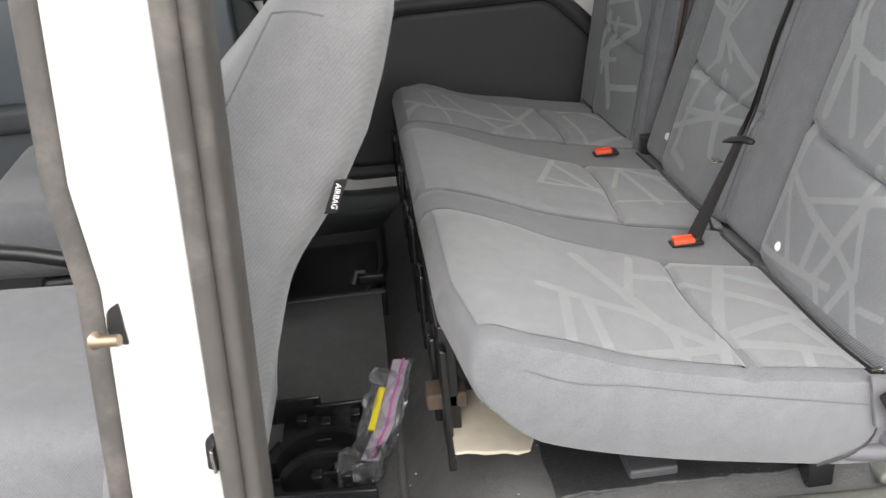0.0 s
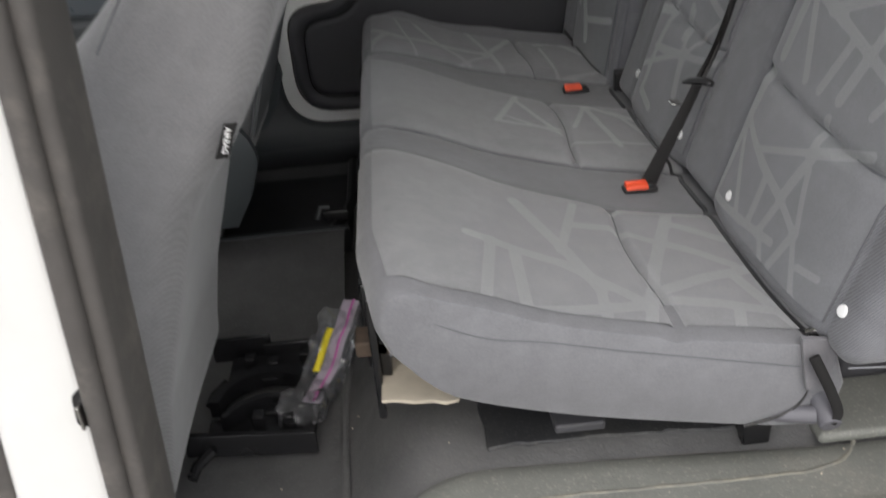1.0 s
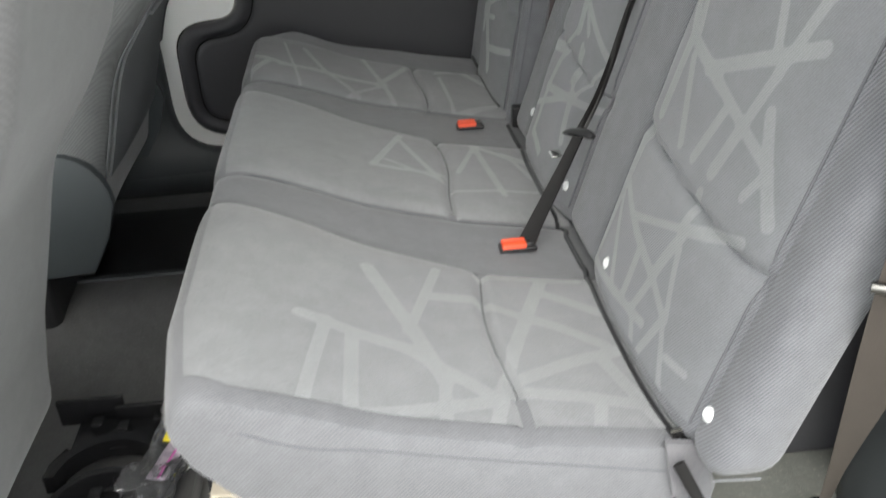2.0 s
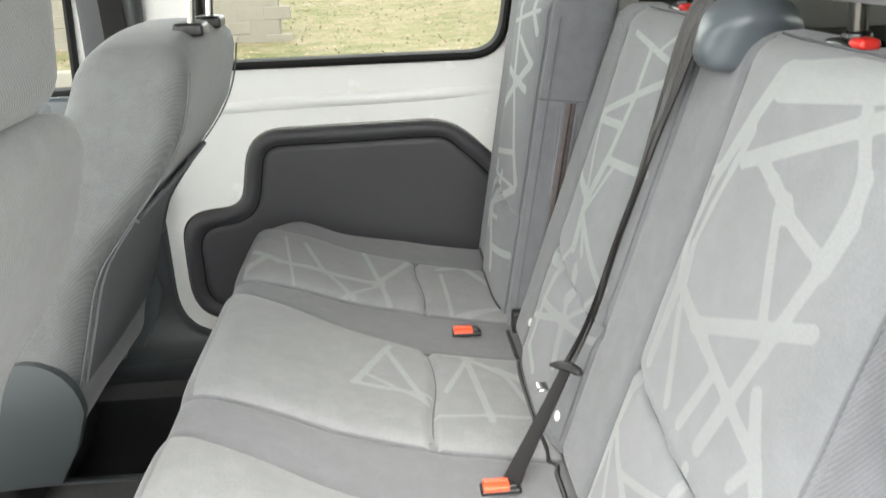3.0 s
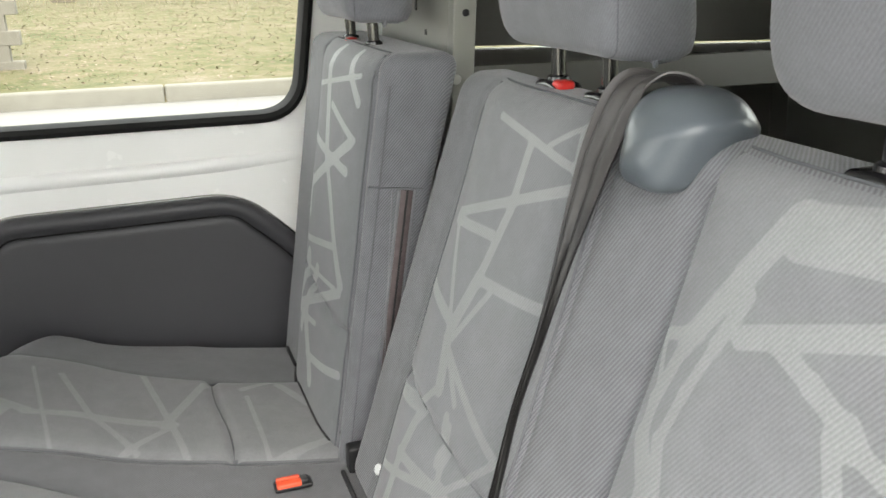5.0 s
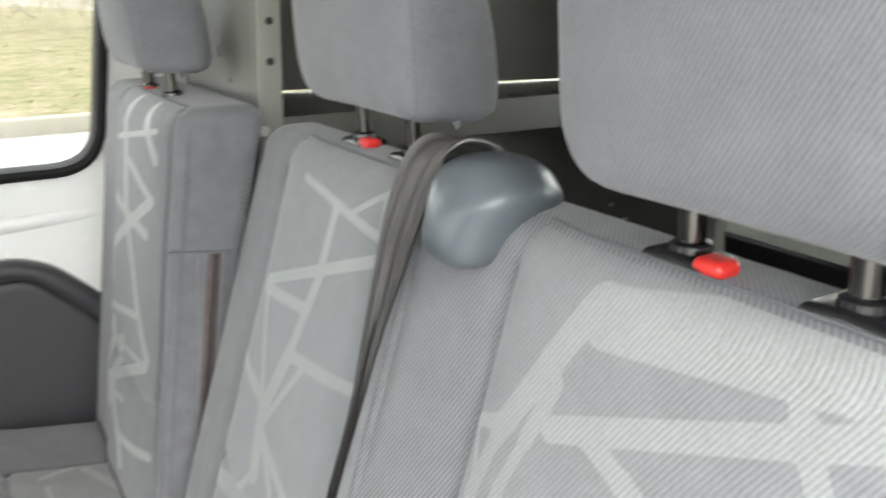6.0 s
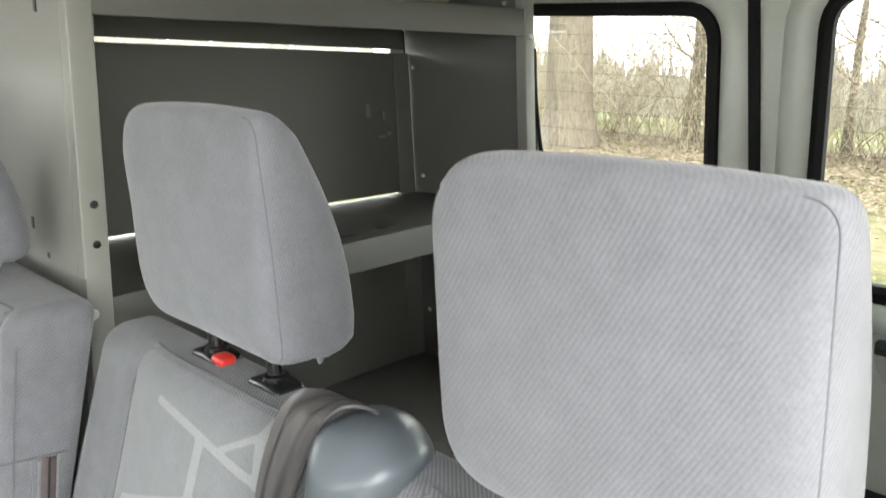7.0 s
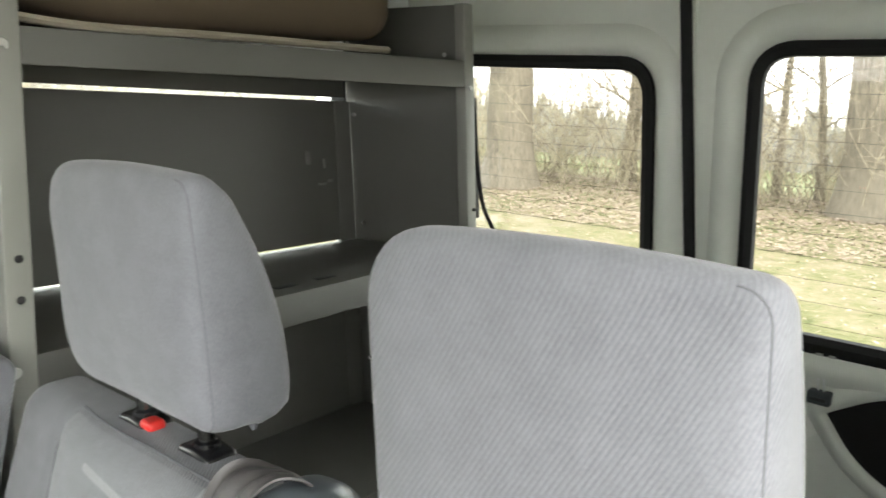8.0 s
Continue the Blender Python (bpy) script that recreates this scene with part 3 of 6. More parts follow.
BANDS_SNEAR_FRONT = [
    (0.546, 1.833, 0.525, 1.697, 0.0123), (0.57, 1.808, 0.566, 1.695, 0.0136), (0.522, 1.834, 0.623, 1.805, 0.0171),
    (0.623, 1.805, 0.698, 1.745, 0.0171), (0.591, 1.96, 0.633, 1.837, 0.0171), (0.671, 1.975, 0.627, 1.835, 0.0112), (0.633, 1.837, 0.656, 1.76, 0.0171),
    (0.656, 1.76, 0.649, 1.689, 0.0123), (0.576, 1.697, 0.697, 1.735, 0.0171), (0.657, 1.913, 0.707, 1.916, 0.0161),
]
BANDS_SNEAR_REAR = [
    (0.795, 1.967, 0.735, 1.821, 0.0152), (0.735, 1.821, 0.69, 1.682, 0.0135), (0.722, 1.977, 0.841, 1.979, 0.0171), (0.761, 1.883, 0.837, 1.839, 0.0171),
    (0.79, 1.938, 0.87, 1.892, 0.0171), (0.717, 1.765, 0.875, 1.842, 0.0161), (0.713, 1.754, 0.848, 1.741, 0.0171), (0.828, 1.809, 0.861, 1.708, 0.0171),
    (0.805, 1.738, 0.79, 1.69, 0.0129), (0.87, 1.892, 0.868, 1.818, 0.0113), (0.707, 1.916, 0.761, 1.883, 0.0131),
]
BANDS_SMID = [
    (0.661, 2.403, 0.612, 2.273, 0.0106), (0.655, 2.389, 0.71, 2.236, 0.0094), (0.612, 2.273, 0.715, 2.259, 0.0093), (0.632, 2.299, 0.706, 2.244, 0.007),
    (0.775, 2.402, 0.796, 2.203, 0.0104), (0.778, 2.381, 0.739, 2.277, 0.0084), (0.737, 2.407, 0.785, 2.393, 0.0114), (0.823, 2.357, 0.865, 2.325, 0.0166),
    (0.833, 2.339, 0.855, 2.259, 0.0085), (0.717, 2.206, 0.857, 2.224, 0.0064), (0.778, 2.386, 0.835, 2.339, 0.0124),
]
BANDS_SFAR = [
    (0.402, 2.728, 0.468, 2.678, 0.0174), (0.4, 2.589, 0.441, 2.682, 0.0162), (0.465, 2.82, 0.503, 2.577, 0.0053), (0.468, 2.673, 0.524, 2.671, 0.0152),
    (0.524, 2.671, 0.651, 2.654, 0.0171), (0.504, 2.797, 0.546, 2.671, 0.0089), (0.613, 2.831, 0.664, 2.576, 0.0097), (0.638, 2.647, 0.704, 2.787, 0.0133),
    (0.577, 2.578, 0.645, 2.642, 0.009), (0.546, 2.671, 0.601, 2.589, 0.01), (0.763, 2.742, 0.771, 2.563, 0.0072), (0.771, 2.563, 0.87, 2.608, 0.0127),
    (0.817, 2.784, 0.879, 2.661, 0.0154), (0.759, 2.768, 0.844, 2.82, 0.0124),
]

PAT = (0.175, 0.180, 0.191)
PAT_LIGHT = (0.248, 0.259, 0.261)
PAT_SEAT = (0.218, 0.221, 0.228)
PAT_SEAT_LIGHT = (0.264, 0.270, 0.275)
PAT_NEAR = cloth("patterned_twill_outer_back", PAT, PAT_LIGHT, "yz", BANDS_NEAR_LOW + BANDS_NEAR_MIDDLE + BANDS_NEAR_HIGH)
PAT_MID = cloth("patterned_twill_middle_back", PAT, PAT_LIGHT, "yz", BANDS_MID_LOW + BANDS_MID_HIGH)
PAT_FAR = cloth("patterned_twill_single_back", (0.158, 0.165, 0.174), (0.315, 0.328, 0.333), "yz", BANDS_FAR)
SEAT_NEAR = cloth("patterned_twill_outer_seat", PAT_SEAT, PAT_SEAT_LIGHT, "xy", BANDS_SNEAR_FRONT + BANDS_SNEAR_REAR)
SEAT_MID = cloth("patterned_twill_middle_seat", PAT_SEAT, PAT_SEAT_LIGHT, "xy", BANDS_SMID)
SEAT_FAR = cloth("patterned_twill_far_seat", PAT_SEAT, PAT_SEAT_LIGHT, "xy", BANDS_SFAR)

bench = thing("rear_bench", "grey twill three-seat bench with pale woven line pattern", "bench seat", (0.64, 2.3, FLOOR))
D23 = ((1.847, 0.161, 0.014), (2.275, 0.142, 0.014))
D1 = ((2.729, 0.144, 0.013),)


def relief(y, z, dips):
    """How far the padding stands forward of the flat front."""
    d = 0.0
    for c, w, h in dips:
        t = (y - c) / w
        if abs(t) < 1:
            d += h * (1 - t ** 4) * min(1, max(0, (0.895 - z) / 0.03))
            # cross seam with a pillow below it
            d -= 0.008 * math.exp(-((z - 0.532 - 0.012 * t) / 0.006) ** 2)
            d += 0.005 * math.exp(-((z - 0.48) / 0.05) ** 2) * (1 - t * t)
        # drawn-in seam beside the panel
        d -= 0.0045 * math.exp(-((abs(t) - 1.02) / 0.035) ** 2)
    return d + 0.0016 * noise.noise(Vector((y * 9, z * 9, 0.3)))


def top_round(z, top, r):
    """How far the rounded top edge falls back."""
    t = max(0.0, min(1.0, (z - (top - r)) / r))
    return r * (1 - math.sqrt(max(0.0, 1 - t * t)))


def make_back(front, y0, y1, z0, z1, thick, dips, name, r=0.024, taper=0.0):
    def f(p):
        x = front(p.z) + p.x * max(0.6, 1 - taper * max(0.0, z1 - 0.02 - p.z))
        if p.x < thick * 0.5:
            x -= relief(p.y, p.z, dips)
            if any(abs(p.y - c) < w - 0.012 for c, w, h in dips) and z0 + 0.06 < p.z < z1 - 0.03:
                x += 0.008
        return Vector((x, p.y, p.z))
    return part(name, pad((0, y0, z0), (thick, y1, z1), r, (2, 90, 60), f), CLOTH, bench)


back23 = make_back(front23, 1.632, 2.522, 0.346, 0.880, 0.072, D23, "double_backrest")
back1 = make_back(front1, 2.555, 3.008, 0.31, 0.897, 0.106, D1, "single_backrest", taper=0.9)


def seam(pts, parent, r=0.0013, mat=None, up=(1, 0, 0)):
    return part("seam", tube(smooth_path(pts, 5), r, 6, up=up), mat or THREAD, parent)


def panel(front, y0, y1, z0, top, dips, parent, mat, lift=0.0012):
    """The patterned middle of a backrest, lying on it."""
    z1 = top - 0.003
    bm = bmesh.new()
    ny, nz = 44, 70
    grid = []
    for i in range(ny + 1):
        col = []
        for j in range(nz + 1):
            y, z = y0 + (y1 - y0) * i / ny, z0 + (z1 - z0) * j / nz
            col.append(bm.verts.new((front(z) - relief(y, z, dips) - lift + top_round(z, top, 0.024), y, z)))
        grid.append(col)
    for a, b in zip(grid, grid[1:]):
        for j in range(nz):
            bm.faces.new((a[j], b[j], b[j + 1], a[j + 1]))
    part("patterned_panel", bm, mat, parent, "pale line pattern on grey twill")
    for y in (y0, y1):
        seam([(front(z) - relief(y, z, dips) - 0.001 + top_round(z, top, 0.024), y, z) for z in [z0 + (z1 - z0) * i / 20 for i in range(21)]], parent)
    c, w, _ = min(dips, key=lambda q: abs(q[0] - (y0 + y1) / 2))
    cross = []
    for i in range(13):
        y = y0 + 0.004 + (y1 - y0 - 0.008) * i / 12
        z = 0.532 + 0.012 * (y - c) / w
        cross.append((front(z) - relief(y, z, dips) - 0.0012, y, z))
    seam(cross, parent, 0.0014)
    seam([(front(z1) - relief(y, z1, dips) + 0.018, y, z1 + 0.003) for y in [y0 + (y1 - y0) * i / 8 for i in range(9)]], parent)


panel(front23, 1.69, 2.004, 0.372, 0.880, D23, back23, PAT_NEAR)
panel(front23, 2.138, 2.412, 0.372, 0.880, D23, back23, PAT_MID)
panel(front1, 2.588, 2.870, 0.35, 0.897, D1, back1, PAT_FAR)
# edge seam of the outer bolster
seam([(front23(z) + 0.012 - relief(1.66, z, D23), 1.648, z) for z in [0.38 + 0.46 * i / 10 for i in range(11)]], back23)
# hem along the lower edge of the outer corner
seam([(0.876 + 0.011 * i, 1.6345, 0.3535 - 0.001 * i) for i in range(5)], back23, 0.001, PAT_MID, up=(0, 1, 0))
for y, z in ((2.427, 0.404), (2.159, 0.395), (1.947, 0.394), (1.672, 0.396)):
    part("snap_button", disc((front23(z) - relief(y, z, D23) + 0.001, y, z), (-1, -0.1, 0.35), 0.0072, 0.0035), SNAP, back23, "white snap button")

# side of the single backrest: cover seam and zip
yb = 2.5535
seam([(0.921 + 0.0122 * i, yb, 0.734 - 0.0015 * i) for i in range(7)], back1, 0.0012, up=(0, 1, 0))
seam([(front1(z) + 0.012, yb + 0.001, z) for z in [0.36 + 0.5 * i / 8 for i in range(9)]], back1, 0.0013, up=(0, 1, 0))
seam([(0.938 + (z - 0.54) * 0.08, yb, z) for z in [0.42 + 0.306 * i / 8 for i in range(9)]], back1, 0.001, PAT_MID, up=(0, 1, 0))
def zip_line(off, lift=0.0):
    return [(0.949 + off + (z - 0.56) * 0.145, yb - lift, z) for z in [0.43 + 0.295 * i / 12 for i in range(13)]]


part("zip", tube(zip_line(0.0), 0.0085, 10, flat=0.14, up=(0, 1, 0)), plain("brown_zip", (0.085, 0.066, 0.066), 0.5, spots=0.5, scale=90), back1, "brown zip in the side of the cover")
part("zip_teeth", tube(zip_line(0.0005, 0.0012), 0.0016, 8, flat=0.6, up=(0, 1, 0)), BLACK, back1, "dark zip teeth")
for off in (-0.0105, 0.0110):
    part("piping", tube(zip_line(off, 0.0005), 0.0022, 8, up=(0, 1, 0)), CLOTH_TOP, back1, "pale cloth piping beside the zip")



def headrest(y0, y1, x0, z0, z1, depth, posts, base, label, red=0):
    """A boxy headrest: a flat front inside a piped edge, full sides and a rounded back."""
    yc, zc = (y0 + y1) / 2, (z0 + z1) / 2
    hw = (y1 - y0) / 2
    loop = round_outline([(y0 + 0.002, z0 + 0.003, 0.016), (y1 - 0.004, z0 + 0.002, 0.05), (y1 - 0.004, z1, 0.05), (y0 + 0.002, z1 + 0.008, 0.016)], 9)
    # finer sides between the corners
    fine = []
    for i, p in enumerate(loop):
        q = loop[(i + 1) % len(loop)]
        m = max(1, int((q - p).length / 0.014))
        fine += [p + (q - p) * k / m for k in range(m)]
    rings = []

    def ring(k, x, bow):
        out = []
        for p in fine:
            u = (p.y - zc) / (z1 - zc)
            w = (p.x - yc) / hw
            up = max(0.0, min(1.0, u * k * 0.5 + 0.5))
            lean = 0.008 * (1 - up)
            thin = 1 - 0.56 * up ** 2.2
            x_in = x0 + (x - x0) * thin
            ky, kz = (k, k) if x - x0 < 0.05 else (1 - (1 - k) * 0.75, k + ((1 - k) * 0.55 + 0.05 * max(0.0, min(1.0, (k - 0.72) / 0.2)) * (1.0 if x - x0 > 0.06 else 0.5)) * min(1.0, max(0.0, -u / 0.9)) ** 2)
            y, z = yc + (p.x - yc) * ky, zc + (p.y - zc) * kz
            z += 0.006 * k * (1 - w * w) * (1 if u > 0 else 0.3)
            out.append(Vector((x_in + lean - bow * (1 - min(1, (w * w + u * u * 0.6) * k * k) * 0.8) + 0.001 * noise.noise(Vector((y * 15, z * 15, x0))), y, z)))
        return out
    for k, x, bow in ((0.02, 0.0, 0.008), (0.3, 0.0, 0.008), (0.55, 0.0005, 0.008), (0.75, 0.001, 0.007), (0.86, 0.0022, 0.005), (0.92, 0.0048, 0.003), (0.958, 0.009, 0.0015), (0.982, 0.0145, 0.0),
                      (0.996, 0.022, 0), (1.003, 0.031, 0), (1.003, 0.044, 0), (0.985, 0.06, 0), (0.95, 0.078, 0), (0.88, 0.094, 0), (0.76, 0.105, 0), (0.5, 0.111, 0), (0.02, 0.112, 0)):
        rings.append(ring(k, x0 + x * depth / 0.112, bow))
    h = part("headrest", loft(rings, cap0=True, cap1=True), CLOTH_HEAD, bench, label, sharp=80)
    for w0, line in ((-1, [p for p in ring(0.968, x0 + 0.0115 * depth / 0.112, 0.0005) if p.y < y0 + 0.022]), (1, [p for p in ring(0.968, x0 + 0.0115 * depth / 0.112, 0.0005) if p.y > y1 - 0.022])):
        line.sort(key=lambda p: p.z)
        part("seam", tube(line, 0.0007, 6, up=(1, 0, 0)), THREAD, h)
    cx = x0 + depth * (0.5 if x0 < 1 else 0.43)
    part("cloth_tip", tube([(x0 + 0.060, y0 + 0.016, z0 + 0.018), (x0 + 0.061, y0 + 0.012, z0 + 0.006), (x0 + 0.060, y0 + 0.010, z0 - 0.003)], [0.010, 0.0055, 0.0016], 10), CLOTH_HEAD, h, "gathered cloth tip")
    for i, y in enumerate(posts):
        part("post", tube([(cx + 0.004, y, base - 0.012), (cx, y, z0 + 0.03)], 0.0078, 16, up=(1, 0, 0)), DARK_CHROME, h, "dark chrome post")
        part("sleeve", pad((cx - 0.014, y - 0.025, base - 0.006), (cx + 0.019, y + 0.025, base + 0.0055), 0.0056, (2, 2, 1), lambda p: Vector((p.x, p.y, p.z - 0.003 * ((p.y - y) / 0.025) ** 2))), GLOSS_BLACK, h, "black plastic sleeve")
        part("collar", tube([(cx + 0.003, y, base), (cx + 0.003, y, base + 0.0085), (cx + 0.003, y, base + 0.0105)], [0.0130, 0.0118, 0.009], 18, up=(1, 0, 0)), GLOSS_BLACK, h)
        if i == red:
            part("release_button", pad((cx - 0.013, y - 0.034, base - 0.003), (cx + 0.006, y - 0.013, base + 0.0075), 0.005, (1, 1, 1)), RED, h, "red release button")
    return h


headrest(2.168, 2.418, 1.025, 0.917, 1.125, 0.112, (2.340, 2.236), 0.881, "padded headrest of the middle seat")
headrest(1.728, 1.976, 1.010, 0.911, 1.124, 0.112, (1.894, 1.790), 0.881, "padded headrest of the outer seat")
headrest(2.665, 2.895, 0.925, 0.925, 1.125, 0.105, (2.845, 2.715), 0.892, "padded headrest of the single seat")

# seat cushion: one profile swept across the van
PROFILE = [(0.895, 0.335), (0.80, 0.350), (0.72, 0.366), (0.60, 0.398), (0.52, 0.430), (0.46, 0.450), (0.425, 0.455), (0.401, 0.445), (0.394, 0.41),
           (0.43, 0.362), (0.50, 0.322), (0.62, 0.285), (0.76, 0.255), (0.86, 0.238), (0.90, 0.245), (0.91, 0.29)]
prof = [Vector((p.x, p.y)) for p in smooth_path([(a, b, 0) for a, b in PROFILE], 5)]
TOP = sorted([p for p in prof[:38]], key=lambda p: p.x)
mid = Vector((0.64, 0.34))


def side_of(x, front, back):
    """A pad's edge, between its place at the nose and at the cross seam."""
    t = min(1.0, max(0.0, (x - 0.40) / 0.32))
    return front + (back - front) * t


PADS = [((1.655, 1.655), (2.092, 1.998)), ((2.182, 2.142), (2.54, 2.418)), ((2.60, 2.568), (2.90, 2.815))]


def fall(x, y):
    """The nose lies a little lower towards the far end."""
    return -0.026 * max(0, (y - 1.75) / 1.25) * max(0, min(1, (0.70 - x) / 0.24))


def swell(x, y):
    """Height of the pads over the strips between them."""
    h = 0.0
    for (a0, a1), (b0, b1) in PADS:
        a, b = side_of(x, a0, a1), side_of(x, b0, b1)
        if a - 0.01 < y < b + 0.01:
            w = 2 * (y - a) / (b - a) - 1
            if abs(w) < 1:
                h += 0.012 * (1 - w ** 8)
            for e in (a, b):
                h -= 0.0035 * math.exp(-((y - e) / 0.006) ** 2)
            h -= 0.009 * math.exp(-((x - 0.72 + 0.006 * math.sin(y * 21)) / 0.006) ** 2) * (abs(w) < 1)
            h += 0.004 * math.exp(-((x - 0.79) / 0.04) ** 2) * max(0, 1 - w * w)
    return h + 0.002 * noise.noise(Vector((x * 8, y * 8, 0.7))) + fall(x, y)


def seat_top(x):
    for a, b in zip(TOP, TOP[1:]):
        if a.x <= x <= b.x and b.x > a.x and a.y > 0.33:
            return a.y + (b.y - a.y) * (x - a.x) / (b.x - a.x)
    return TOP[0].y if x < TOP[0].x else TOP[-1].y


def under(x, y):
    """The foam lies a little lower below the sewn-on panels."""
    for (a0, a1), (b0, b1) in PADS:
        if max(1.735, side_of(x, a0, a1)) + 0.012 < y < side_of(x, b0, b1) - 0.012 and 0.46 < x < 0.865:
            return -0.010
    return 0.0


def nose_shift(x, y):
    """The front edge steps back at the open end and is cut round at the far corner."""
    end = max(0.0, (y - 2.86) / 0.14) ** 2
    return 0.018 * max(0, (1.82 - y) / 0.13) * max(0, min(1, (0.48 - x) / 0.06)) + 0.05 * end * max(0.0, min(1.0, (0.54 - x) / 0.12))


def cushion_ring(y, shrink):
    out = []
    for i, p in enumerate(prof):
        q = mid + (p - mid) * shrink
        z = q.y
        if i < 42:
            z += (swell(p.x, y) + under(p.x, y)) * (min(1, max(0, (0.885 - p.x) / 0.03)) if p.x > 0.7 else min(1, (44 - i) / 6))
        end = max(0.0, (y - 2.86) / 0.14) ** 2
        out.append(Vector((q.x + nose_shift(p.x, y), y, z - (0.014 * end if i < 42 else 0.0))))
    return out


Y0, Y1 = 1.683, 3.0
yy = [Y0 + 0.024 * (1 - math.cos(math.pi / 2 * i / 9)) for i in range(10)]
yy += [Y0 + 0.024 + (Y1 - Y0 - 0.048) * i / 260 for i in range(1, 260)]
yy += [Y1 - 0.024 * (1 - math.cos(math.pi / 2 * i / 6)) for i in range(6, -1, -1)]
loops = []
for y in yy:
    e = min(y - Y0, Y1 - y)
    t = min(1, e / 0.016)
    loops.append(cushion_ring(y, 0.968 + 0.032 * math.sqrt(max(0, 1 - (1 - t) ** 2))))
cushion = part("seat_cushion", loft(loops, cap0=True, cap1=True), CLOTH_TOP, bench, sharp=50)


def pad_panel(k, x0, x1, mat):
    (a0, a1), (b0, b1) = PADS[k]
    bm = bmesh.new()
    nx, ny = 100, 44
    grid = []
    for i in range(nx + 1):
        x = x0 + (x1 - x0) * i / nx
        a, b = side_of(x, a0, a1) + 0.003, side_of(x, b0, b1) - 0.003
        if k == 0:
            a = 1.703 + 0.004 * max(0, (x - 0.6)) / 0.3 + 0.012 * max(0.0, (0.462 - x) / 0.048)
        grid.append([bm.verts.new((x + nose_shift(x, a + (b - a) * j / ny), a + (b - a) * j / ny, seat_top(x) + swell(x, a + (b - a) * j / ny) + 0.0016)) for j in range(ny + 1)])
    for p, q in zip(grid, grid[1:]):
        for j in range(ny):
            bm.faces.new((p[j], q[j], q[j + 1], p[j + 1]))
    part("patterned_panel", bm, mat, cushion, "pale line pattern on grey twill")


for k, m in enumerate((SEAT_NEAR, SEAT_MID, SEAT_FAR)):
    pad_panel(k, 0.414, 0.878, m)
    (a0, a1), (b0, b1) = PADS[k]
    ends = (max(a1, 1.735) + 0.006, b1 - 0.006)
    line = []
    for i in range(13):
        y = ends[0] + (ends[1] - ends[0]) * i / 12
        x = 0.72 - 0.006 * math.sin(y * 21)
        line.append((x, y, seat_top(x) + swell(x, y) + 0.0022))
    seam(line, cushion, 0.0012, up=(0, 0, 1))
    for e0, e1 in ((b0, b1), (a0, a1)):
        if e0 > 1.71:
            xs_ = [0.445 + 0.43 * i / 16 for i in range(17)]
            seam([(x, side_of(x, e0, e1), seat_top(x) + swell(x, side_of(x, e0, e1)) + 0.001) for x in xs_], cushion, 0.0011, up=(0, 0, 1))
# stitched seam along the open end of the cushion, and its upright corner seam
seam([(x, 1.6835 + 0.003 * (i == 0), z) for i, (x, z) in enumerate(((0.452, 0.432), (0.479, 0.420), (0.503, 0.408), (0.534, 0.397), (0.583, 0.388), (0.667, 0.366), (0.76, 0.344), (0.853, 0.322)))], cushion, 0.0015, up=(0, 1, 0))
seam([(0.452, 1.688, 0.432), (0.438, 1.688, 0.425), (0.426, 1.690, 0.405), (0.424, 1.692, 0.385)], cushion, 0.0014, up=(0, 1, 0))

# black strip laid in for the dark shade between cushion and backrests
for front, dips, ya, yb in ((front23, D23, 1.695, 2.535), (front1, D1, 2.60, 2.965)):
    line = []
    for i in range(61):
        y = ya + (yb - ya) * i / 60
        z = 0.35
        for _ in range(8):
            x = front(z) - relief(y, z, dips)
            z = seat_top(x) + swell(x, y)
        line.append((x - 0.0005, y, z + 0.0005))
    part("hinge_rail", tube(smooth_path(line, 2), 0.0036, 8), BLACK, bench, "black strip for the shade in the seat gap")

# lower steel frame, felt plate and pivot at the open end
part("frame_rail", box((0.392, 1.86, 0.20), (0.415, 2.93, 0.385), 0.004), BLACK_METAL, bench, "black steel front rail")
for i in range(7):
    y = 1.90 + i * 0.155
    part("frame_clip", box((0.383, y, 0.215 + 0.02 * (i % 2)), (0.394, y + 0.05, 0.345 + 0.015 * (i % 3)), 0.004), BLACK_METAL, bench)
part("frame_leg", box((0.392, 1.842, 0.175), (0.402, 1.856, 0.36), 0.003), BLACK_METAL, bench)
part("frame_bracket", pad((0.372, 1.86, 0.262), (0.425, 1.90, 0.285), 0.004, (2, 2, 1)), RUST, bench, "rusty steel bracket")
part("frame_leg", box((0.84, 1.76, 0.14), (0.875, 1.79, 0.25), 0.004), BLACK_METAL, bench)
part("felt_plate", pad((0.400, 1.81, 0.206), (0.525, 1.95, 0.212), 0.003, (10, 8, 1), lambda p: Vector((p.x + 0.02 * (p.y - 1.85) - 0.35 * max(0, p.x - 0.45) * max(0, (1.89 - p.y) / 0.07), p.y + 0.004 * noise.noise(p * 40), p.z + 0.55 * max(0, 0.50 - p.x) * 0.4 + 0.10 * (p.x - 0.42)))), FELT, bench, "torn cream felt under the cushion")
part("foam_flap", pad((0.60, 1.735, 0.215), (0.66, 1.78, 0.228), 0.004, (2, 2, 1)), CHARCOAL, bench)
part("pivot_tube", tube([(0.882, 1.694, 0.277), (0.8842, 1.672, 0.2655), (0.8846, 1.659, 0.2580), (0.8846, 1.6572, 0.2572), (0.8846, 1.6574, 0.2573), (0.8844, 1.666, 0.2620)], [0.0112, 0.0118, 0.0122, 0.0108, 0.0070, 0.0064], 22), PIVOT, bench, "slate grey plastic pivot tube")
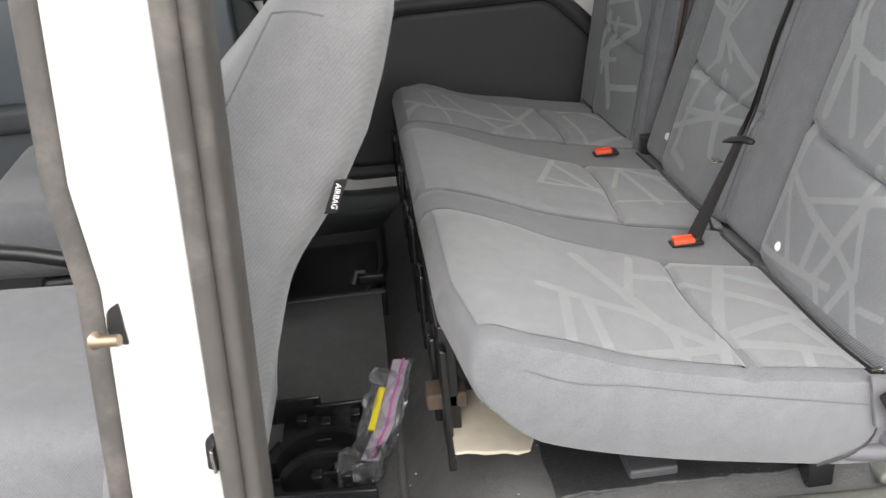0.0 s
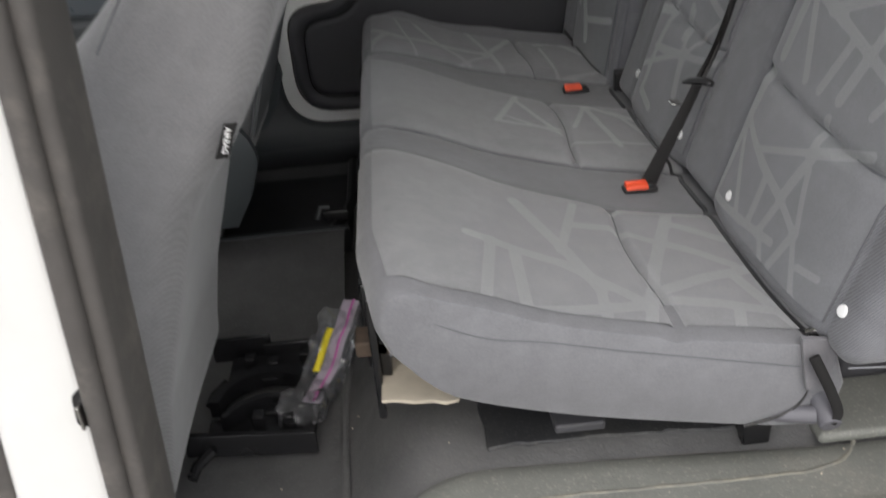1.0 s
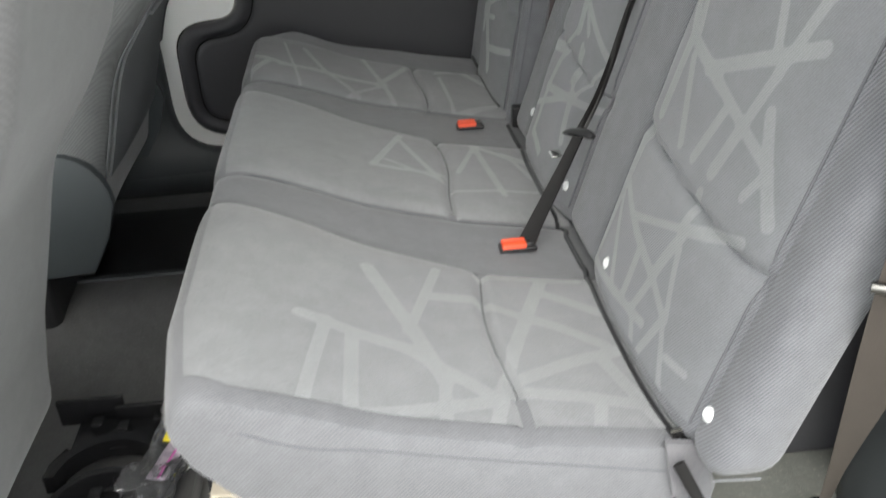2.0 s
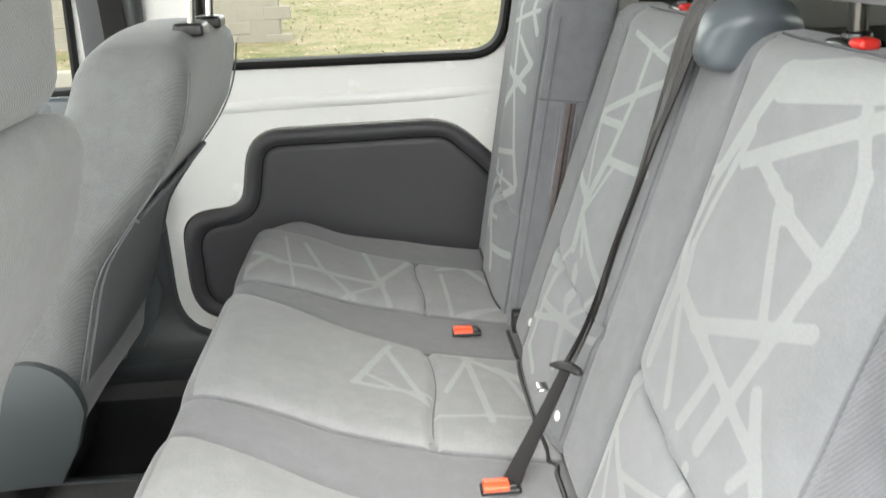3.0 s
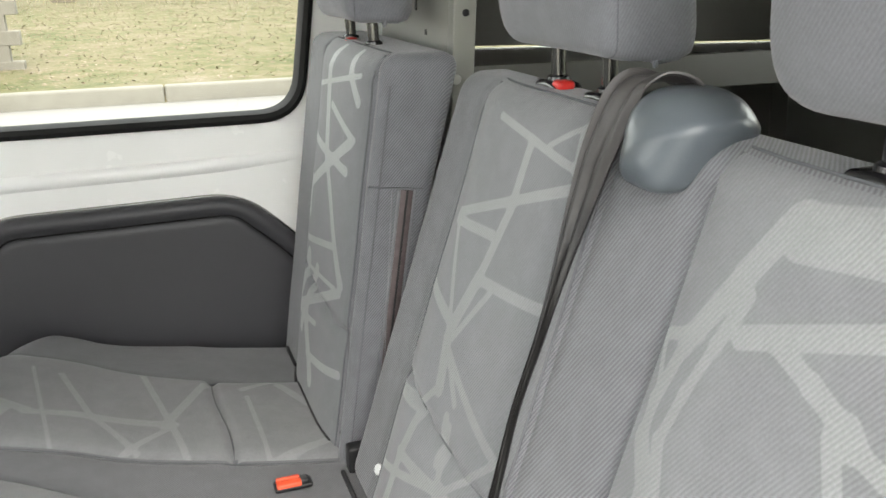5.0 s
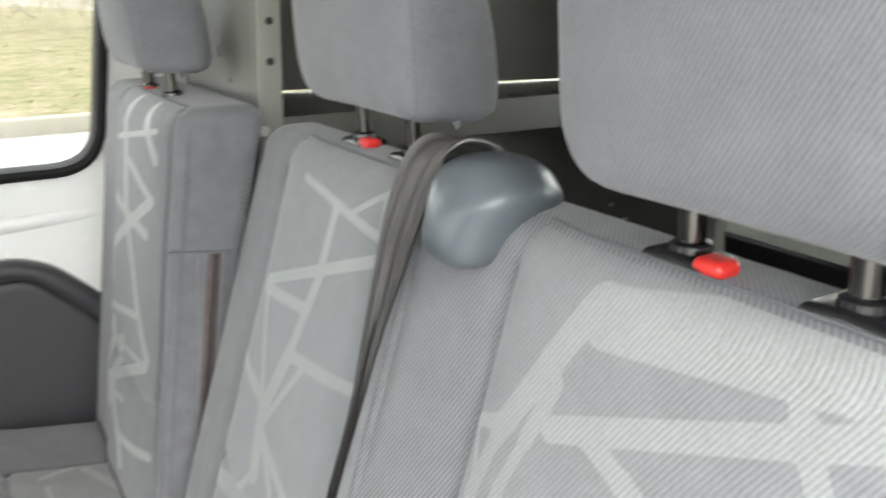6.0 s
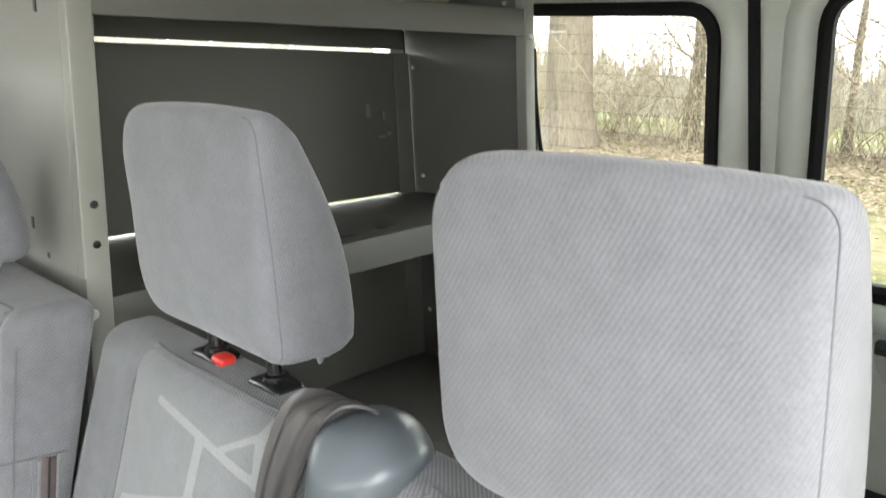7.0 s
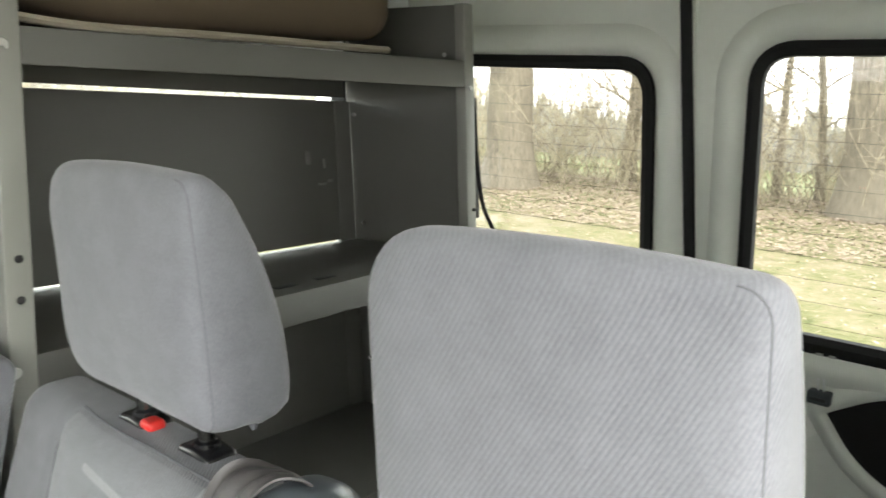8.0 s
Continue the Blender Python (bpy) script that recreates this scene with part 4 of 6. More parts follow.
part("pivot_bore", disc((0.8844, 1.6655, 0.2617), (0.0, -0.88, -0.47), 0.0068, 0.0012), BLACK, bench)
part("pivot_arm", tube([(0.815, 1.700, 0.252), (0.842, 1.688, 0.254), (0.876, 1.674, 0.260)], [0.008, 0.0095, 0.0105], 14), PIVOT, bench)
flap = bmesh.new()
fv = [flap.verts.new(p) for p in ((0.848, 1.678, 0.362), (0.887, 1.676, 0.357), (0.886, 1.674, 0.330), (0.879, 1.672, 0.302), (0.860, 1.674, 0.296))]
flap.faces.new(fv)
ext = bmesh.ops.extrude_face_region(flap, geom=list(flap.faces))
bmesh.ops.translate(flap, vec=(0, 0.006, 0), verts=[e for e in ext["geom"] if isinstance(e, bmesh.types.BMVert)])
part("cloth_flap", flap, CLOTH_SIDE, bench, "loose cloth flap", sharp=20)
seam([(0.80, 1.681, 0.248), (0.835, 1.680, 0.258), (0.86, 1.683, 0.272), (0.868, 1.685, 0.30), (0.862, 1.686, 0.330)], cushion, 0.0018, WEB_GREY, up=(0, 1, 0))
part("pull_loop", tube(smooth_path([(0.858, 1.668, 0.345), (0.868, 1.664, 0.325), (0.880, 1.660, 0.300), (0.889, 1.656, 0.275), (0.884, 1.656, 0.262)], 5), 0.0058, 8, flat=0.4, up=(0, 1, 0)), WEB, bench, "black pull loop")
part("hinge_bar", tube([(0.862, 1.70, 0.352), (0.90, 1.695, 0.365)], 0.004, 8), STEEL, bench)
for y in (2.20, 2.53, 2.575, 1.70):
    part("hinge_bracket", box((0.872, y, 0.315), (0.905, y + 0.022, 0.375), 0.004), BLACK, bench, "black plastic hinge bracket")


def buckle(x, y, z):
    """A belt buckle in its slot in the cushion."""
    b = part("buckle_slot", pad((x - 0.021, y - 0.009, z - 0.006), (x + 0.028, y + 0.012, z + 0.0012), 0.003, (2, 2, 1)), BLACK, bench, "dark slot in the cushion")
    part("buckle_button", pad((x - 0.018, y - 0.0085, z - 0.002), (x + 0.014, y + 0.0005, z + 0.0075), 0.0022, (1, 1, 1), lambda p: Vector((p.x, p.y, p.z + 0.3 * (p.y - y)))), ORANGE, b, "orange-red buckle button")
    part("buckle_button", pad((x - 0.018, y + 0.002, z - 0.002), (x + 0.013, y + 0.008, z + 0.0085), 0.002, (1, 1, 1)), ORANGE, b, "orange-red buckle button")
    part("buckle_shell", pad((x + 0.012, y - 0.006, z - 0.004), (x + 0.024, y + 0.009, z + 0.006), 0.003, (1, 1, 1)), BLACK, b)


buckle(0.786, 2.499, 0.362)
buckle(0.784, 2.063, 0.362)


# belt guide on the top edge, and the middle belt
guide_loop = round_outline([(2.122, 0.829, 0.018), (2.136, 0.907, 0.034), (2.074, 0.910, 0.040), (2.041, 0.888, 0.018), (2.051, 0.866, 0.014), (2.064, 0.829, 0.030)], 9)
gc = Vector((2.094, 0.869))
near_by = lambda p: Vector((0.69, 1.55, 1.01)) + (p - Vector((0.69, 1.55, 1.01))) * 0.946
rings = []
for k, x in ((0.02, 1.006), (0.2, 1.0063), (0.4, 1.008), (0.58, 1.0108), (0.74, 1.015), (0.86, 1.0205), (0.94, 1.027), (0.985, 1.035), (1.0, 1.044), (1.0, 1.062), (0.985, 1.075), (0.94, 1.087), (0.85, 1.098), (0.7, 1.106), (0.45, 1.111), (0.02, 1.113)):
    rings.append([near_by(Vector((x + 0.30 * (q.y - 0.85), q.x + 0.35 * max(0, x - 1.06), q.y - 0.25 * max(0, x - 1.06)))) for q in (gc + (p - gc) * k for p in guide_loop)])
part("belt_guide", loft(rings, cap0=True, cap1=True), GREY_PLASTIC, bench, "slate grey plastic belt guide", sharp=75)


def ribbon(pts, width, thick, across, n=6, fold=0.0, waves=2.5):
    """A strap; width: one for each point or two for its ends; across: its width direction; fold: depth of lengthwise folds."""
    c = smooth_path(pts, n)
    w = smooth_path(across, n)
    if len(width) == 2:
        width = [width[0] + (width[1] - width[0]) * i / (len(pts) - 1) for i in range(len(pts))]
    wide = [q.x for q in smooth_path([(q, 0, 0) for q in width], n)]
    m = 18 if fold else 4
    loops = []
    for i, p in enumerate(c):
        d = (c[min(i + 1, len(c) - 1)] - c[max(i - 1, 0)]).normalized()
        a = w[i] - d * w[i].dot(d)
        a.normalize()
        nrm = d.cross(a)
        def at(s, side):
            deep = 0.0012 * (1 - s * s) + fold * math.cos(waves * math.pi * s + 0.6 * math.sin(i * 0.13)) * (0.7 + 0.3 * math.sin(i * 0.21 + 4 * s))
            return p + a * s * wide[i] / 2 + nrm * (deep + side * thick / 2)
        loops.append([at(-1 + 2 * k / m, 1) for k in range(m + 1)] + [at(1 - 2 * k / m, -1) for k in range(m + 1)])
    return loft(loops, cap0=True, cap1=True)


belt = thing("seat_belt", "grey-black middle seat belt with tongue", "seat belt", (0.95, 2.1, 0.4))
upper = [(1.067, 2.082, 0.899), (1.055, 2.090, 0.914), (1.036, 2.102, 0.918), (1.018, 2.115, 0.905), (1.003, 2.126, 0.86), (0.990, 2.131, 0.81), (0.974, 2.130, 0.76), (0.956, 2.130, 0.70), (0.935, 2.131, 0.636), (0.916, 2.122, 0.58), (0.895, 2.104, 0.54), (0.870, 2.088, 0.502)]
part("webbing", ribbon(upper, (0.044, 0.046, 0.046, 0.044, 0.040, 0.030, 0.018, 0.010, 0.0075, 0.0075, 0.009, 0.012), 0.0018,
     [(0.3, 0.9, -0.25), (0.2, 0.95, -0.2), (0.0, 1, -0.15), (-0.1, 1, 0), (-0.2, 0.95, 0), (-0.25, 0.95, 0.1), (-0.35, 0.9, 0), (-0.45, 0.9, 0), (-0.5, 0.85, 0), (-0.5, 0.8, 0.1), (-0.5, 0.75, 0.2), (-0.5, 0.7, 0.2)], fold=0.0028), WEB_GREY, belt, "grey-black webbing, greyer towards the top", sharp=70)
part("webbing", ribbon([(0.872, 2.088, 0.506), (0.85, 2.081, 0.462), (0.825, 2.073, 0.415), (0.798, 2.066, 0.362)], (0.013, 0.015, 0.018, 0.022), 0.0022, [(-0.5, 0.7, 0.2), (-0.5, 0.65, 0.3), (-0.55, 0.6, 0.3), (-0.55, 0.6, 0.3)]), WEB, belt, "black webbing")
part("buckle_stalk", pad((0.795, 2.068, 0.350), (0.815, 2.084, 0.378), 0.007, (2, 2, 3), lambda p: Vector((p.x + 0.35 * (p.z - 0.36), p.y, p.z))), plain("brown_fuzzy_sleeve", (0.09, 0.07, 0.062), 0.95, spots=0.4, scale=80, grain=0.8, fine=600), belt, "fuzzy brown buckle stalk")
part("tongue", tube(smooth_path([(0.856, 2.110, 0.495), (0.864, 2.098, 0.500), (0.874, 2.082, 0.504), (0.882, 2.068, 0.503)], 4), [0.003, 0.004, 0.005, 0.0062, 0.0068, 0.0068, 0.0068, 0.0068, 0.0068, 0.0068, 0.0068, 0.006, 0.004], 10, flat=0.8), BLACK, belt, "black plastic belt tongue")
part("tongue_blade", box((0.838, 2.098, 0.466), (0.852, 2.118, 0.4685), 0.001), STEEL, belt, "steel tongue blade")

# ---- front seats ----
REARS = [(0.10, 0.150), (0.22, 0.165), (0.32, 0.186), (0.393, 0.207), (0.46, 0.226), (0.505, 0.238), (0.54, 0.250), (0.57, 0.268), (0.61, 0.299), (0.64, 0.318), (0.69, 0.346), (0.75, 0.368), (0.80, 0.382), (0.86, 0.392), (0.90, 0.394)]


def rear_x(z):
    for (z0, a), (z1, b) in zip(REARS, REARS[1:]):
        if z <= z1:
            return a + (b - a) * (z - z0) / (z1 - z0)
    return REARS[-1][1]


EDGE = 0.008


def front_seat(y0, label, width=0.45, back=0.0, cover=True, top=0.875, deep_by=0.178, slant=0.12, head=0.0):
    y1 = y0 + width
    half = width / 2
    yc = (y0 + y1) / 2
    s = thing("van_chair", label, "chair", (0.1, yc, FLOOR), group="front seats")
    def f(p):
        # p.x: 0 front to 0.15 rear
        w = (p.y - yc) / half
        u = (p.z - 0.30) / 0.575
        deep = p.x / deep_by
        x = rear_x(p.z) + back * max(0, min(1, (p.z - 0.62) / 0.12)) - deep_by + p.x
        x -= deep * EDGE * abs(w) ** 3 + (1 - deep) * 0.015 * w * w
        x -= deep * 0.012 * (1 - w * w) * max(0, min(1, (0.52 - p.z) / 0.2))
        x += (1 - deep) * slant * max(0, u - 0.71)
        y = yc + (p.y - yc) * (1 - 0.10 * max(0, u - 0.55) ** 1.5 * 2)
        z = p.z - 0.03 * abs(w) ** 3 * max(0, u)
        return Vector((x, y, z))
    part("backrest", pad((0, y0, 0.24 if cover else 0.15), (deep_by, y1, top), 0.045, (3, 14, 34), f, 5), CLOTH_FRONT if cover else CLOTH_DRIVER, s)
    part("seat_cushion", pad((-0.42, y0 + 0.01, 0.26), (0.16, y1 - 0.01, 0.41), 0.05, (10, 8, 3), lambda p: Vector((p.x, p.y, p.z + 0.05 * max(0, -p.x) - 0.02 * (1 - abs(p.y - yc) / 0.235)))), CLOTH_TOP, s)
    part("seat_base", pad((-0.30, y0 + 0.04, FLOOR + 0.012), (0.05, y1 - 0.04, 0.27), 0.02, (2, 2, 2)), BLACK, s)
    hy = yc - 0.02 if not cover else yc - 0.03
    hx = back - (0.045 if not cover else 0.016)
    def g(p):
        u = (p.z - head - 0.925) / 0.19
        return Vector((p.x + hx + 0.02 * u, hy + (p.y - hy) * (1 - 0.08 * u * u), p.z))
    part("headrest", pad((0.34, hy - 0.115, 0.915 + head), (0.445, hy + 0.115, 1.10 + head), 0.042, (4, 6, 6), g, 5), CLOTH_FRONT, s, "grey twill headrest")
    for d in (-0.07, 0.07):
        part("post", tube([(0.388 + hx, hy + d, top - 0.015), (0.398 + hx, hy + d, 0.95 + head)], 0.0062, 12, up=(1, 0, 0)), STEEL, s, "chrome post")
        part("sleeve", pad((0.366 + hx, hy + d - 0.024, top - 0.016), (0.41 + hx, hy + d + 0.024, top + 0.003), 0.006, (1, 1, 1)), BLACK, s)
    for side, ya in (((-1, y0 + 0.004), (1, y1 - 0.004)) if cover else ()):
        cover = [Vector((0.13 + 0.075 * math.cos(a), ya, 0.335 + 0.085 * math.sin(a))) for a in [math.pi * i / 12 for i in range(13)]]
        cover = [Vector((0.150, ya, 0.215)), Vector((0.185, ya, 0.275))] + cover + [Vector((0.05, ya, 0.21))]
        part("recliner_cover", loft([cover, [p + Vector((0, side * 0.018, 0)) for p in cover], [Vector((0.13, 0, 0.3)) * 0.08 + p * 0.92 + Vector((0, ya * 0.08 + side * 0.022, 0)) for p in cover]], cap0=True, cap1=True), SLATE_DULL, s, "slate grey recliner cover", sharp=50)
    return s


driver = front_seat(1.70, "grey twill driver seat with airbag tag on its side", 0.41, 0.0, False, 0.842, 0.178, 0.40, -0.076)
codriver = front_seat(2.37, "grey twill front passenger seat with net pocket behind", 0.47, 0.03)


def rear_face(seat_y, width, back, w, z):
    """A point on the rear face of a front seat."""
    u = (z - 0.30) / 0.575
    return Vector((rear_x(z) + back * max(0, min(1, (z - 0.62) / 0.12)) - EDGE * abs(w) ** 3 - 0.012 * (1 - w * w) * max(0, min(1, (0.52 - z) / 0.2)) + 0.001, seat_y + width / 2 + w * width / 2 * (1 - 0.2 * max(0, u - 0.55) ** 1.5), z - 0.03 * abs(w) ** 3 * u))


# map pocket and side seams of the passenger seat
pocket = bmesh.new()
grid = [[pocket.verts.new(rear_face(2.37, 0.47, 0.03, -0.82 + 1.64 * i / 10, 0.36 + 0.26 * j / 8 + 0.03 * (i / 10) * (j / 8)) + Vector((0.006 + 0.008 * math.sin(math.pi * i / 10), 0, 0))) for j in range(9)] for i in range(11)]
for p, q in zip(grid, grid[1:]):
    for j in range(8):
        pocket.faces.new((p[j], q[j], q[j + 1], p[j + 1]))
ext = bmesh.ops.extrude_face_region(pocket, geom=list(pocket.faces))
bmesh.ops.translate(pocket, vec=(-0.004, 0, 0), verts=[v for v in ext["geom"] if isinstance(v, bmesh.types.BMVert)])
part("map_pocket", pocket, FOAM, codriver, "grey cloth map pocket")
part("pocket_hem", tube([rear_face(2.37, 0.47, 0.03, -0.82 + 1.64 * i / 10, 0.62 + 0.03 * i / 10) + Vector((0.008 + 0.008 * math.sin(math.pi * i / 10), 0, 0)) for i in range(11)], 0.004, 8), FOAM, codriver)
part("back_board", tube([rear_face(2.37, 0.47, 0.03, 0.93, 0.47 + 0.18 * i / 8) + Vector((0.002, 0, 0)) for i in range(9)], 0.012, 8, flat=0.4, up=(1, 0, 0)), DARK_TRIM, codriver, "dark plastic back board edge")
for st, y0, wd, bk in ((codriver, 2.37, 0.47, 0.03),):
    for w in (-0.90, 0.90):
        seam([rear_face(y0, wd, bk, w, 0.36 + 0.48 * i / 12) + Vector((0.0005, 0, 0)) for i in range(13)], st, 0.0016)
# stitched seams on the side and shoulder of the driver seat, and its airbag tag
seam([(0.272 - 0.70 * (0.799 - z), 1.7005, z) for z in [0.799 - 0.012 * i for i in range(8)]], driver, 0.0009, up=(0, 1, 0))
seam([(0.272 + 0.0054 * i, 1.7005 + 0.002 * (i in (0, 8)), 0.799 - 0.0008 * i + 0.003 * math.sin(i * 0.39)) for i in range(9)], driver, 0.0009, up=(0, 1, 0))
tag = part("airbag_tag", pad((0.298, 1.6965, 0.614), (0.310, 1.699, 0.646), 0.001, (1, 1, 1), lambda p: Vector((p.x + 0.45 * (p.z - 0.63), p.y, p.z))), WEB, driver, "black woven airbag tag")
txt = bpy.data.curves.new("tag_text", "FONT")
txt.body = "AIRBAG"
txt.size, txt.extrude, txt.align_x, txt.align_y = 0.0074, 0.0002, "CENTER", "CENTER"
lettering = new("tag_lettering", txt)
txt.materials.append(SNAP)
lettering.matrix_basis = Matrix.Translation((0.3045, 1.6955, 0.631)) @ pose(0, 0, 0, 90, 0, 0) @ pose(0, 0, 0, 0, 0, -108)
deps = bpy.context.evaluated_depsgraph_get()
letter_mesh = bpy.data.meshes.new_from_object(lettering.evaluated_get(deps))
m0 = lettering.matrix_basis.copy()
bpy.data.objects.remove(lettering)
letters = new("tag_lettering", letter_mesh)
letters.parent = tag
letters.matrix_parent_inverse = Matrix()
letters.matrix_basis = m0
tagged(letters, "white airbag lettering")
part("seat_bolt", tube(smooth_path([(0.178, 1.72, 0.075), (0.20, 1.72, 0.085), (0.215, 1.74, 0.07), (0.195, 1.76, 0.05), (0.175, 1.74, 0.055)], 4), 0.007, 8), BLACK_METAL, driver)

# ---- shelf unit ----
unit = thing("shelf_unit", "grey painted steel van shelf unit with bolted panels", "shelving", (1.5, 2.8, 0.15))
SX0, SX1, SY0, SY1 = 1.092, 1.925, 2.637, 2.985
part("end_panel", box((SX0, SY0 + 0.024, 0.16), (SX0 + 0.003, SY1, 1.36), 0.001), SHELF_LIT, unit, "grey end panel with slots, coloured as lit from the front")
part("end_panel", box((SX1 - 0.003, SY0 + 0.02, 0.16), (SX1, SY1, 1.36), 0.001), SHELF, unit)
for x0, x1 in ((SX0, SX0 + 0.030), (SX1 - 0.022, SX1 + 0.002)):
    part("post", box((x0 - 0.001, SY0 - 0.002, 0.15), (x1, SY0 + 0.022, 1.36), 0.002), SHELF_LIT, unit)
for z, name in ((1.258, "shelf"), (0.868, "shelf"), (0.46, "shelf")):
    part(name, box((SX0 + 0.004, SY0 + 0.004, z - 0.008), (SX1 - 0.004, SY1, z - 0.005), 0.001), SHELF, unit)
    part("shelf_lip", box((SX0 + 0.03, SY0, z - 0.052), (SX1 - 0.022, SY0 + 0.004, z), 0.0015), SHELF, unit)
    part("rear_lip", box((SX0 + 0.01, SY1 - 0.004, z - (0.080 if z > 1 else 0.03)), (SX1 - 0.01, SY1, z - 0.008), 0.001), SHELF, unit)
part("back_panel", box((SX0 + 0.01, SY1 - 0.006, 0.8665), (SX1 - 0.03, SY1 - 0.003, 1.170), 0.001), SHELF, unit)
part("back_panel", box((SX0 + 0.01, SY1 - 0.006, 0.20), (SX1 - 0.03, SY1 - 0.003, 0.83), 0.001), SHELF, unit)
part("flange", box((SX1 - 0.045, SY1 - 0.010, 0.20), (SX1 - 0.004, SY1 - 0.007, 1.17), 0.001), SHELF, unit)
board = part("board", pad((1.10, 2.70, 1.261), (1.80, 2.97, 1.41), 0.05, (12, 3, 2), lambda p: Vector((p.x, p.y, p.z + 0.05 * max(0, (1.32 - p.x) / 0.22) ** 2))), BROWN)
tagged(board, "brown board lying on the top shelf", "board")
part("pale_edge", tube(smooth_path([(1.10, 2.695, 1.275), (1.22, 2.69, 1.262), (1.45, 2.69, 1.256), (1.68, 2.69, 1.247), (1.77, 2.70, 1.245)], 6), 0.006, 8), plain("cream_board_edge", (0.42, 0.38, 0.30), 0.8), board, "cream board edge")


# ---- shelf unit: bolts, slots and label ----
def bolt(x, y, z, axis, r=0.006, mat=None):
    part("bolt", disc((x, y, z), axis, r, 0.004, sides=12), mat or BOLT, unit, "bright bolt head")


bolt(1.101, SY0 - 0.002, 1.236, (0, -1, 0), 0.0075)
bolt(1.092 + 0.004, SY0 - 0.002, 0.852, (0, -1, 0), 0.0075)
bolt(1.914, SY0 - 0.002, 1.205, (0, -1, 0), 0.005)
bolt(1.918, SY0 - 0.002, 0.957, (0, -1, 0), 0.004, BLACK)
for y, z in ((2.96, 1.14), (2.948, 0.884), (2.97, 1.294), (2.70, 1.27), (2.95, 0.569), (2.905, 0.546), (2.955, 0.43)):
    bolt(SX1 - 0.004, y, z, (-1, 0, 0), 0.0045)
for z in (0.990, 0.940):
    part("post_hole", disc((1.107, SY0 - 0.0025, z), (0, -1, 0), 0.005, 0.001, sides=14), BLACK, unit, "dark round hole in the post")
for x0 in (1.425, 1.505, 1.585):
    part("shelf_slot", box((x0, SY0 + 0.050, 0.8632), (x0 + 0.038, SY0 + 0.066, 0.8645), 0.0004), BLACK, unit, "dark slot in the shelf")
for y, z, h in ((2.728, 1.216, 0.018), (2.80, 0.945, 0.016), (2.752, 0.908, 0.008), (2.90, 1.10, 0.006)):
    part("panel_slot", box((SX0 - 0.0012, y - 0.004, z - h / 2), (SX0 + 0.0005, y + 0.004, z + h / 2), 0.0004), BLACK, unit, "dark slot in the end panel")
for x, z, w, h in ((1.80, 1.03, 0.012, 0.030), (1.845, 1.02, 0.006, 0.02), (1.855, 0.985, 0.012, 0.008), (1.83, 0.98, 0.02, 0.006), (1.20, 1.0, 0.014, 0.016)):
    part("scuff", box((x, SY1 - 0.0075, z), (x + w, SY1 - 0.006, z + h), 0.0005), SCUFF, unit, "pale scuffed patch")
for z in (1.215, 0.83):
    part("corner_flange", box((SX0 + 0.031, SY0 + 0.004, z - 0.03), (SX0 + 0.034, SY0 + 0.05, z), 0.001), SHELF, unit)
part("side_gusset", box((SX1 - 0.005, SY0 + 0.03, 1.262), (SX1 - 0.003, SY1 - 0.06, 1.36), 0.001), SHELF, unit)


def out_of_square(p):
    """The unit's ends lean apart towards the floor and its top falls towards the rear."""
    t = max(0.0, min(1.0, (p.x - SX0) / (SX1 - SX0)))
    drop = 1.25 - p.z
    x = p.x + (1 - t) * (-0.008 - 0.040 * drop) + t * (0.003 + 0.055 * drop)
    z = p.z - 0.037 * (p.x - 1.1) * max(0.0, min(1.0, (p.z - 0.87) / 0.33))
    if 1.10 < p.z < 1.23:
        # the back sags less than the front lip
        b = max(0.0, min(1.0, (p.y - SY0) / (SY1 - SY0)))
        z += (1 - b) * (0.009 * (1 - t) + 0.004 * t) + b * (0.018 * (1 - t) + 0.001 * t)
    if 0.835 < p.z < 0.88 and p.y > SY1 - 0.02:
        # the middle shelf drops at its back corner
        z -= 0.020 * t
    return Vector((x, p.y, z))


for piece in unit.children:
    for vertex in piece.data.vertices:
        vertex.co = out_of_square(vertex.co)
label = thing("shelf_label", "black and yellow maker's label on the shelf panel", "label", (SX0, 2.82, 1.282))
part("label_plate", box((SX0 - 0.0105, 2.735, 1.259), (SX0 - 0.0072, 2.905, 1.299), 0.0005), BLACK, label)
for y0, y1 in ((2.893, 2.883), (2.826, 2.816)):
    part("yellow_bar", box((SX0 - 0.0111, y1 - 0.006, 1.265), (SX0 - 0.0104, y0, 1.294), 0.0003), YELLOW, label)
for k in range(5):
    part("white_bar", box((SX0 - 0.0111, 2.835 + k * 0.009, 1.273), (SX0 - 0.0104, 2.841 + k * 0.009, 1.289), 0.0003), SNAP, label)
    part("white_bar", box((SX0 - 0.0111, 2.752 + k * 0.0105, 1.273), (SX0 - 0.0104, 2.759 + k * 0.0105, 1.289), 0.0003), SNAP, label)
part("white_bar", box((SX0 - 0.0111, 2.745, 1.263), (SX0 - 0.0104, 2.785, 1.267), 0.0003), SNAP, label)

